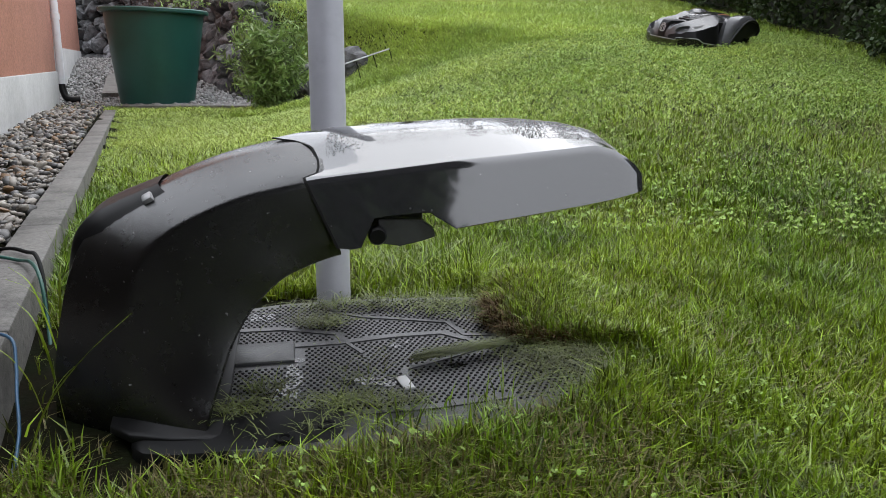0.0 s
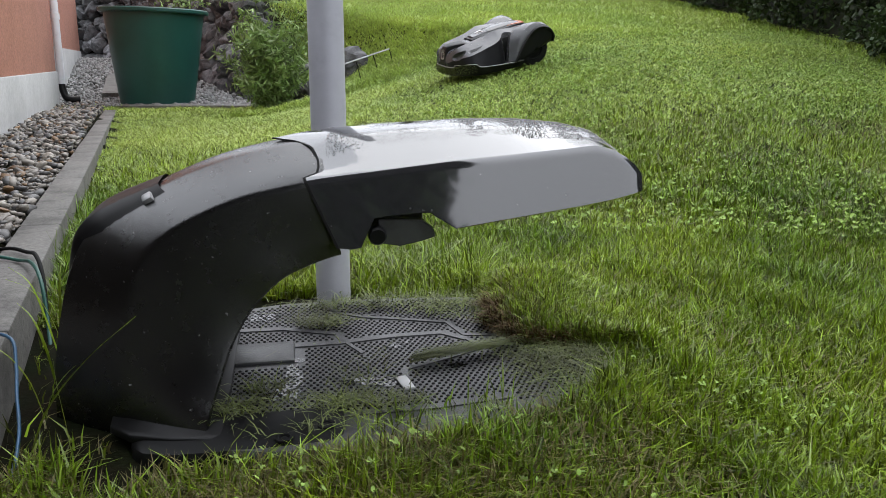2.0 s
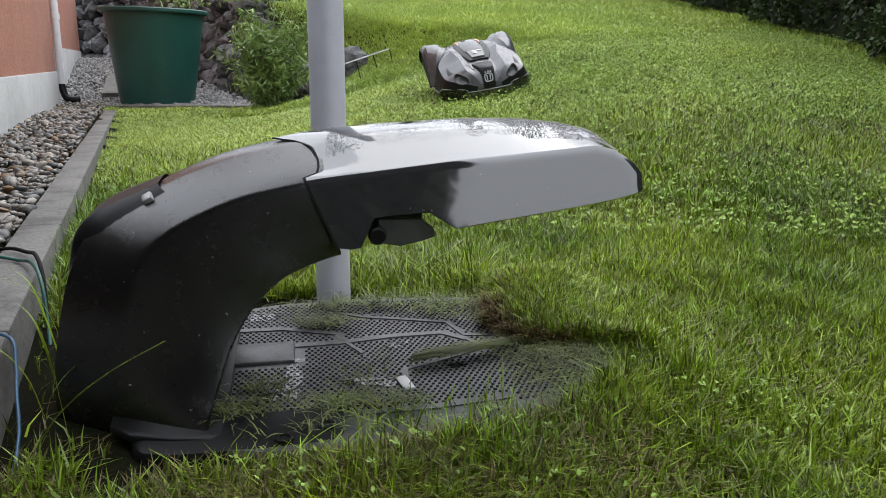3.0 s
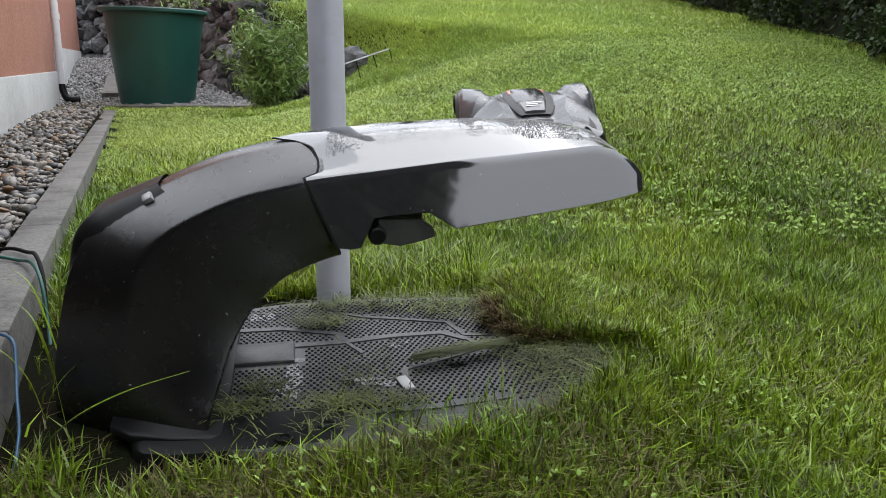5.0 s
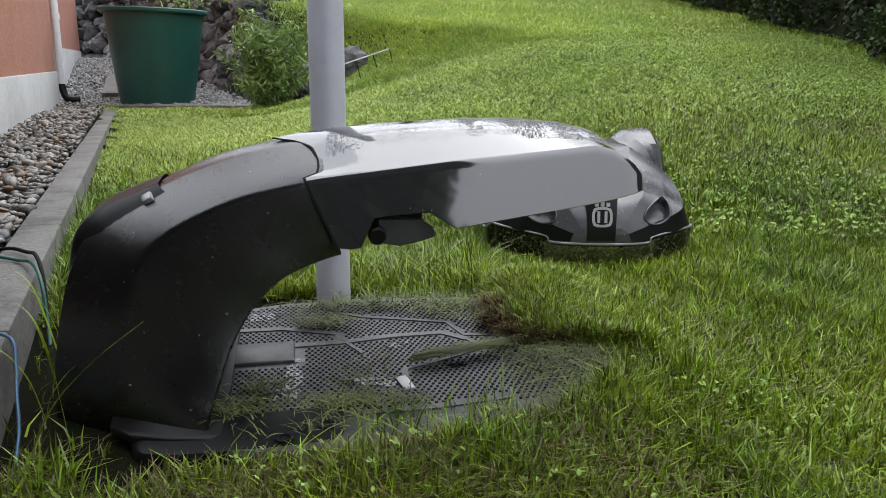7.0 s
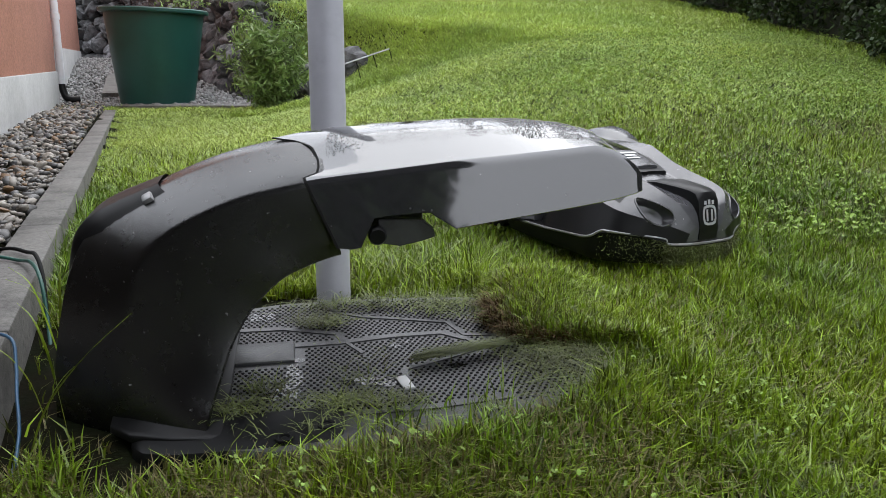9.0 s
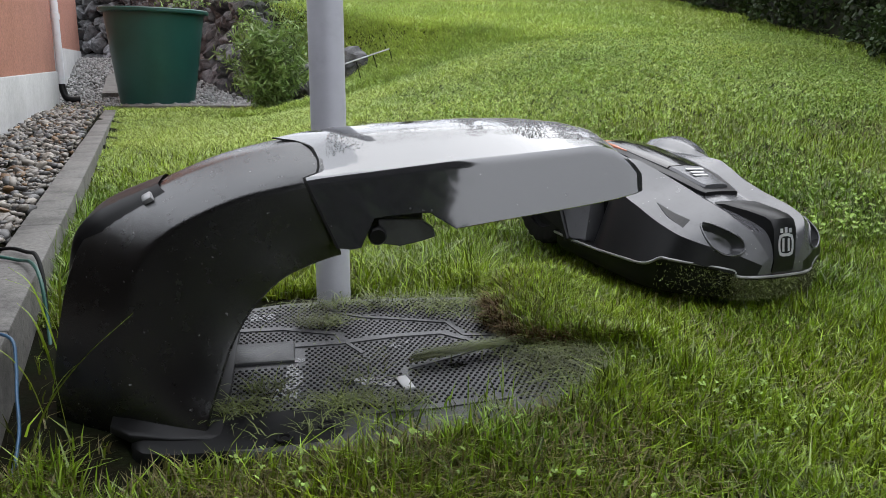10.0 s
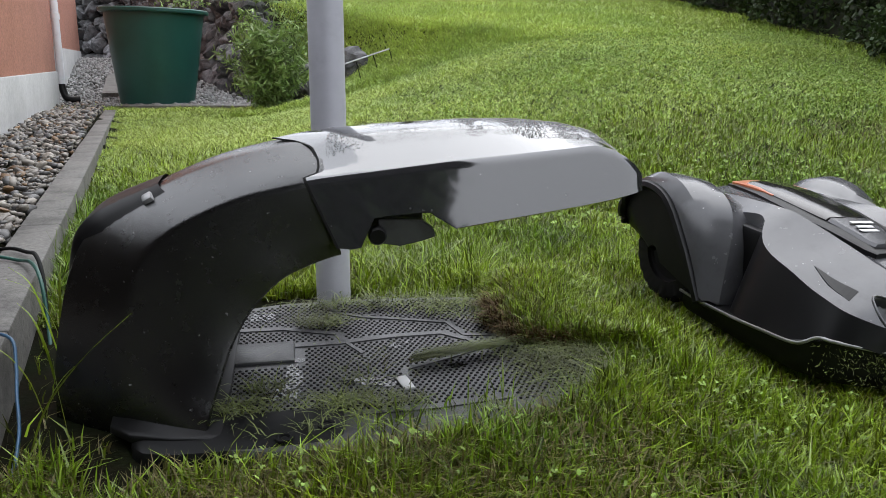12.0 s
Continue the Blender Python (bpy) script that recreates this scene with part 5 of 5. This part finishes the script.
def shrub():
    rnd = random.Random(17)
    e = empty("shrub", pose(-1.60, 7.75, float(ground(-1.60, 7.75))), label="bushy green perennial shrub growing before the stone wall", category="shrub")
    pts = []
    for i in range(64):
        a, l = rnd.uniform(0, 6.28), rnd.uniform(0.35, 1.0) * (0.75 + 0.35 * rnd.random())
        out = rnd.uniform(0.05, 0.46)
        stem = smooth_path([(0.12 * math.cos(a) * out, 0.12 * math.sin(a), 0), (0.5 * out * math.cos(a), 0.5 * out * math.sin(a), l * 0.55), (out * math.cos(a), out * math.sin(a), l * (1 - 0.25 * out))], 8)
        if i < 26:
            part("stem", tube(stem, 0.005, 5), SHRUBLEAF, e)
        for t in np.linspace(0.18, 1.0, 26):
            q = stem[min(7, int(t * 7))] * (1 - (t * 7) % 1) + stem[min(7, int(t * 7) + 1)] * ((t * 7) % 1)
            for _ in range(4):
                pts.append((q[0] + rnd.gauss(0, 0.045), q[1] + rnd.gauss(0, 0.045), q[2] + rnd.gauss(0, 0.03)))
    leaf_cloud("leaves", pts, 0.017, SHRUBLEAF, e, seed=18, long=5.0)["kind"] = "stuff"


shrub()


def bank_plants():
    """Loose greenery on the top of the stone wall."""
    rnd = random.Random(27)
    e = empty("bank_plants", pose(-2.35, 10.2, float(ground(-2.0, 10.6))), label="trailing greenery over the top of the stone wall", category="plants")
    pts = []
    for _ in range(9):
        cx, cy = rnd.uniform(-1.2, 1.3), 0
        cy = -0.75 * cx + rnd.gauss(0, 0.12)
        for _ in range(170):
            pts.append((cx + rnd.gauss(0, 0.16), cy + rnd.gauss(0, 0.16), 0.06 + abs(rnd.gauss(0, 0.14))))
    leaf_cloud("leaves", pts, 0.025, SHRUBLEAF, e, seed=28, long=2.6)["kind"] = "stuff"


bank_plants()


def edging_rail():
    e = empty("wire_edging", pose(-0.68, 7.5, float(ground(-0.68, 7.5)) + 0.02), label="low galvanised wire border edging leaning in the grass", category="border edging")
    a, b = Vector((-0.30, -0.10, 0.06)), Vector((0.20, 0.10, 0.23))
    part("top_rod", tube([a, b], 0.007, 6), STEEL, e)
    for t in (0.1, 0.42, 0.72, 1.0):
        q = a.lerp(b, t)
        part("leg", tube([q, q + Vector((0.05, 0.02, -0.20))], 0.004, 5), RUBBER, e)


edging_rail()


def tree(x, y, h, seed, conifer=True):
    rnd = random.Random(seed)
    z = float(ground(x, y))
    e = empty("tree", pose(x, y, z), label="dark green conifer beyond the garden" if conifer else "leafy garden tree behind the lawn", category="tree", group="trees round the garden")
    trunk = [(0.16 * h / 6 * (1 - t * 0.85), h * t) for t in np.linspace(0, 1, 8)]
    part("trunk", turned(trunk, 10), BARK, e, angle=60)
    pts = []
    for i in range(46):
        t = rnd.uniform(0.12, 1.0) if conifer else rnd.uniform(0.3, 1.0)
        a = rnd.uniform(0, 6.28)
        reach = (h * 0.30 * (1.05 - t) if conifer else h * 0.34 * math.sin(math.pi * min(1, (t - 0.22) * 1.2)) + 0.2) * rnd.uniform(0.7, 1.15)
        tip = Vector((reach * math.cos(a), reach * math.sin(a), h * t - (0.18 * reach if conifer else -0.3 * reach)))
        root = Vector((0, 0, h * t * 0.95))
        if i < 24:
            part("limb", tube([root, tip], 0.02, 5), BARK, e)
        for _ in range(150):
            f = rnd.random() ** 0.6
            q = root.lerp(tip, f)
            pts.append((q.x + rnd.gauss(0, 0.16), q.y + rnd.gauss(0, 0.16), q.z + rnd.gauss(0, 0.10)))
    leaf_cloud("crown", pts, 0.13 * max(1.0, h / 7.0), HEDGELEAF, e, seed=seed + 1)["kind"] = "stuff"


tree(-4.8, 22.0, 7.0, 41)
tree(-1.2, 25.0, 6.5, 42)
tree(6.5, 30.0, 7.0, 43)
tree(2.9, 26.5, 9.0, 44)
tree(4.6, 25.5, 10.5, 45)
tree(7.4, 26.0, 11.0, 46)
tree(10.2, 25.0, 10.0, 47)


def evergreen():
    """The big dark evergreen behind the viewer, unseen; sized to darken reflections and foreground."""
    r = np.random.RandomState(91)
    e = empty("evergreen_bush", pose(-1.80, -2.6, float(ground(-1.80, -2.3))), label="large dark evergreen bush, unseen behind the viewer, added for reflection and shade", category="bush")
    rings = []
    for t in np.linspace(0, 1, 12):
        w = 2.9 * (0.75 + 0.25 * math.sin(2.6 * t + 0.6)) * (1 - 0.75 * max(0, t - 0.7) / 0.3)
        rings.append([(w * math.cos(a) * (1 + 0.08 * math.sin(3 * a + 9 * t)), 0.9 * w * 0.4 * math.sin(a), 6.0 * t) for a in np.linspace(0, 2 * math.pi, 20, endpoint=False)])
    # closed near-black body in place of the shaded inside
    part("twigs", loft(rings), HEDGESHADE, e, "near-black solid core standing in for the shaded inside", angle=80)
    n = 40000
    t = r.uniform(0.0, 1, n)
    a = r.uniform(0, 6.28, n)
    w = 2.9 * (0.75 + 0.25 * np.sin(2.6 * t + 0.6)) * (1 - 0.75 * np.maximum(0, t - 0.7) / 0.3) + np.abs(r.normal(0, 0.12, n))
    leaf_cloud("leaves", np.stack([w * np.cos(a), 0.9 * 0.4 * w * np.sin(a), 6.0 * t + r.normal(0, 0.05, n)], 1), 0.07, HEDGELEAF, e, seed=92)["kind"] = "stuff"


evergreen()


# ---- cables, clippings, small things ----
def cable(name, pts, r, mat, label):
    ob = part(name, tube(smooth_path(pts, 40), r, 8), mat, None, angle=60)
    return tagged(ob, label, "cable")


cable("cable", [(-0.60, 0.85, 0.03), (-0.597, 1.02, 0.03), (-0.622, 1.12, 0.06), (-0.655, 1.19, 0.10), (-0.675, 1.235, 0.135), (-0.70, 1.27, 0.1665), (-0.78, 1.30, 0.1645), (-1.0, 1.35, 0.1645), (-1.12, 1.37, 0.12)], 0.0029, CABLEBLUE, "thin blue boundary cable hanging over the concrete kerb")
cable("cable", [(-1.2, 1.95, 0.12), (-1.05, 1.92, 0.166), (-0.96, 1.86, 0.172), (-0.875, 1.73, 0.195), (-0.825, 1.65, 0.17), (-0.80, 1.60, 0.10), (-0.77, 1.55, 0.04)], 0.0045, RUBBER, "black low-voltage cable looping over the concrete kerb")
cable("cable", [(-1.2, 1.86, 0.12), (-1.04, 1.83, 0.1665), (-0.95, 1.80, 0.167), (-0.87, 1.70, 0.185), (-0.815, 1.62, 0.168), (-0.79, 1.58, 0.10), (-0.765, 1.53, 0.04)], 0.004, CABLEGREEN, "green guide cable looping over the concrete kerb")


def clippings():
    r = np.random.RandomState(51)
    # loose clippings strewn over the plate
    n = 3200
    u, v = r.uniform(-0.12, 0.48, n), r.uniform(-0.27, 0.28, n)
    k = (waves(u, v, 18, 5) + 1.2 * np.clip(np.abs(v + 0.02) - 0.16, 0, 1) * 4 + 2.5 * np.clip(u - 0.34, 0, 1) * 3 > 0.35) | (r.uniform(0, 1, n) < 0.05)
    u, v = u[k], v[k]
    n = len(u)
    z0 = np.full(n, 0.007)
    p = np.stack([u, v, z0, np.ones(n)], 1) @ np.array(STATION).T
    ob = blades("clippings", p[:, 0], p[:, 1], p[:, 2], 0.016 * r.uniform(0.4, 1.5, n), 0.0022 * r.uniform(0.6, 1.2, n), np.abs(r.normal(2.6, 0.8, n)), r.uniform(0, 6.28, n), CLIPPING, 2, 0.55)
    tagged(ob, "wet grass clippings scattered on the plate", "clippings", kind="stuff")
    # dark wet clumps of clippings
    for cu, cv, size, n in ((0.035, 0.17, 0.030, 260), (-0.10, -0.17, 0.035, 260), (0.05, -0.175, 0.035, 300), (0.14, -0.19, 0.03, 160), (0.17, 0.262, 0.05, 260), (0.03, 0.255, 0.05, 200), (0.30, 0.225, 0.05, 300), (-0.07, -0.10, 0.02, 120)):
        p = np.stack([cu + r.normal(0, size, n), cv + r.normal(0, size * 0.5, n), 0.003 + np.abs(r.normal(0, 0.004, n)), np.ones(n)], 1) @ np.array(STATION).T
        ob = blades("clipping_clump", p[:, 0], p[:, 1], p[:, 2], 0.015 * r.uniform(0.4, 1.4, n), 0.0024 * r.uniform(0.6, 1.2, n), np.abs(r.normal(2.2, 0.7, n)), r.uniform(0, 6.28, n), CLIPPING, 2, 0.55)
        tagged(ob, "wet clump of grass clippings on the plate", "clippings", kind="stuff")
    # one wad of clippings lying across it
    n = 700
    t = r.uniform(0, 1, n)
    u, v = 0.18 + 0.17 * t + r.normal(0, 0.004, n), -0.045 + 0.035 * t + r.normal(0, 0.007, n) * (1 - 0.6 * t)
    p = np.stack([u, v, 0.007 + np.abs(r.normal(0, 0.004, n)), np.ones(n)], 1) @ np.array(STATION).T
    ob = blades("clipping_wad", p[:, 0], p[:, 1], p[:, 2], 0.018 * r.uniform(0.5, 1.4, n), 0.002 * r.uniform(0.6, 1.2, n), np.abs(r.normal(2.6, 0.6, n)), r.normal(0.35, 0.35, n), CLIPPING, 2, 0.55)
    tagged(ob, "long wad of pressed grass clippings on the plate", "clippings", kind="stuff")


clippings()


def puddle(u, v, a, b, seed):
    rnd = random.Random(seed)
    bm = bmesh.new()
    vs = []
    for k in range(22):
        t = 2 * math.pi * k / 22
        f = 1 + 0.35 * rnd.uniform(-1, 1)
        vs.append(bm.verts.new((a * f * math.cos(t), b * f * math.sin(t), 0)))
    bm.faces.new(vs)
    bmesh.ops.solidify(bm, geom=list(bm.faces), thickness=-0.0010)
    ob = part("puddle", bm, WATER, None)
    ob.matrix_basis = STATION @ pose(u, v, 0.0009)
    tagged(ob, "thin film of rain water on the plate", "puddle", group="puddles on the plate")


for i, q in enumerate(((-0.02, -0.06, 0.016, 0.05), (-0.035, -0.115, 0.03, 0.03), (0.105, -0.095, 0.045, 0.013), (0.135, -0.11, 0.03, 0.010), (0.165, 0.045, 0.016, 0.012), (0.19, 0.055, 0.01, 0.008), (-0.01, 0.01, 0.014, 0.009), (0.265, -0.06, 0.016, 0.009), (-0.08, 0.235, 0.03, 0.03), (0.30, 0.02, 0.015, 0.008))):
    puddle(*q, 70 + i)


def stalk(name, pts, w, m, label):
    """A single long blade of grass with a folded section."""
    c = smooth_path(pts, 14)
    rings = []
    for i, q in enumerate(c):
        t = i / 13
        h = w * (0.6 + 0.4 * math.sin(math.pi * min(1, t * 1.4))) * (1 - t ** 4 * 0.95)
        rings.append([(q[0], -h, q[2] + h * 0.25), (q[0] + h * 0.25, 0, q[2] - h * 0.15), (q[0], h, q[2] + h * 0.25), (q[0] - 0.0004, 0, q[2] + 0.0004)])
    ob = part(name, loft(rings), BLADE, None, angle=80)
    ob.matrix_basis = m
    return tagged(ob, label, "grass stalk")


swaying_stalk = stalk("grass_stalk", [(0, 0, 0), (0.035, 0, 0.085), (0.095, 0, 0.16), (0.168, 0, 0.225)], 0.0048, pose(-0.600, 1.10, 0.035), "long green grass blade swaying before the dark tower")
stalk("grass_stalk", [(0, 0, 0), (-0.004, 0, 0.06), (-0.010, 0, 0.12), (-0.012, 0, 0.165)], 0.0024, pose(-0.528, 1.085, 0.035, 0, 0, 20), "upright green grass blade before the dark tower")
for i, (x, y, a, l) in enumerate(((-0.72, 1.50, 200, 0.16), (-0.70, 1.44, 170, 0.19), (-0.665, 1.34, 150, 0.15), (-0.685, 1.40, 100, 0.21), (-0.64, 1.24, 190, 0.14), (-0.625, 1.20, 20, 0.12), (-0.75, 1.62, 60, 0.17))):
    stalk("grass_stalk", [(0, 0, 0), (0.02 * l / 0.15, 0, l * 0.5), (0.05, 0, l * 0.85), (0.09, 0, l)], 0.0026, pose(x, y, float(ground(x, y)) - 0.005, 0, 0, a), "uncut grass blade leaning on the concrete kerb")


# ---- what moves ----
def motions():
    rows = []
    for t, x, y, z, h, tip, lean in MOWER_PATH:
        rows.append((t, Matrix.Translation((x, y, z + 0.6)) @ Euler((0, 0, radians(h))).to_matrix().to_4x4() @ Euler((radians(tip), 0, 0)).to_matrix().to_4x4() @ Euler((0, radians(lean), 0)).to_matrix().to_4x4()))
    walk(mower, rows)
    sway = ((0.0, 0.0), (0.8, 0.0), (1.2, 0.25), (1.4, 0.7), (1.6, 1.0), (1.8, 0.45), (2.0, 0.05), (2.4, 0.0), (2.8, 0.08), (3.0, 0.42), (3.2, 1.0), (4.0, 0.75), (4.8, 0.6), (5.2, 1.05), (5.6, 1.1),
            (6.0, 1.0), (6.4, 0.5), (6.8, 0.3), (7.2, 0.04), (8.0, 0.1), (8.8, 0.0), (9.6, 0.0), (10.6, 0.03), (12.0, 0.0))
    walk(swaying_stalk, [(t, pose(-0.600, 1.10, 0.035, 0, 29 * k, 0)) for t, k in sway])


MOWER_PATH = (
    (0.0, 1.911, 6.531, 0.107, 119.7, 1.0, -9.5), (0.5, 1.510, 6.273, 0.107, 118.5, 0.0, -9.0), (1.0, 1.100, 6.08, 0.084, 117.5, -2.5, -8.7),
    (1.5, 0.728, 6.00, 0.045, 113.5, -5.5, -8.6), (2.0, 0.318, 5.86, -0.028, 114, -11.0, -7.5), (2.25, 0.21, 5.77, -0.065, 133, -13.5, -3.0), (2.5, 0.179, 5.64, -0.099, 156.2, -13.5, 2.5), (2.75, 0.19, 5.48, -0.13, 177, -11.5, 8.0),
    (3.0, 0.224, 5.284, -0.164, 191, -9.6, 10.5), (3.2, 0.245, 5.10, -0.19, 192.5, -8.8, 10.5), (4.0, 0.310, 4.26, -0.295, 188, -7.0, 7.5), (4.8, 0.355, 3.52, -0.382, 183.5, -5.0, 4.0),
    (5.0, 0.364, 3.384, -0.398, 182.5, -4.8, 3.0), (5.5, 0.388, 3.17, -0.435, 182.3, -5.1, 2.2), (6.0, 0.404, 2.94, -0.472, 182.5, -5.4, 1.6), (6.5, 0.400, 2.675, -0.482, 181.0, -5.0, 0.7),
    (7.0, 0.388, 2.40, -0.496, 181.9, -4.1, -1.0), (7.2, 0.388, 2.39, -0.496, 182.2, -4.1, -1.1), (8.0, 0.425, 2.355, -0.491, 199, -4.2, -1.7), (8.8, 0.465, 2.338, -0.488, 214.8, -4.4, -2.2),
    (9.0, 0.466, 2.332, -0.488, 215.2, -4.4, -2.2), (9.5, 0.522, 2.208, -0.486, 213.7, -4.9, -2.6), (10.0, 0.575, 2.091, -0.500, 210.8, -5.7, -3.2), (10.5, 0.633, 1.945, -0.511, 208.5, -5.9, -3.1),
    (11.0, 0.698, 1.812, -0.524, 206.8, -5.5, -3.3), (11.5, 0.764, 1.714, -0.541, 204.3, -5.4, -3.6), (12.0, 0.796, 1.685, -0.556, 202.8, -5.5, -4.2),
)

motions()
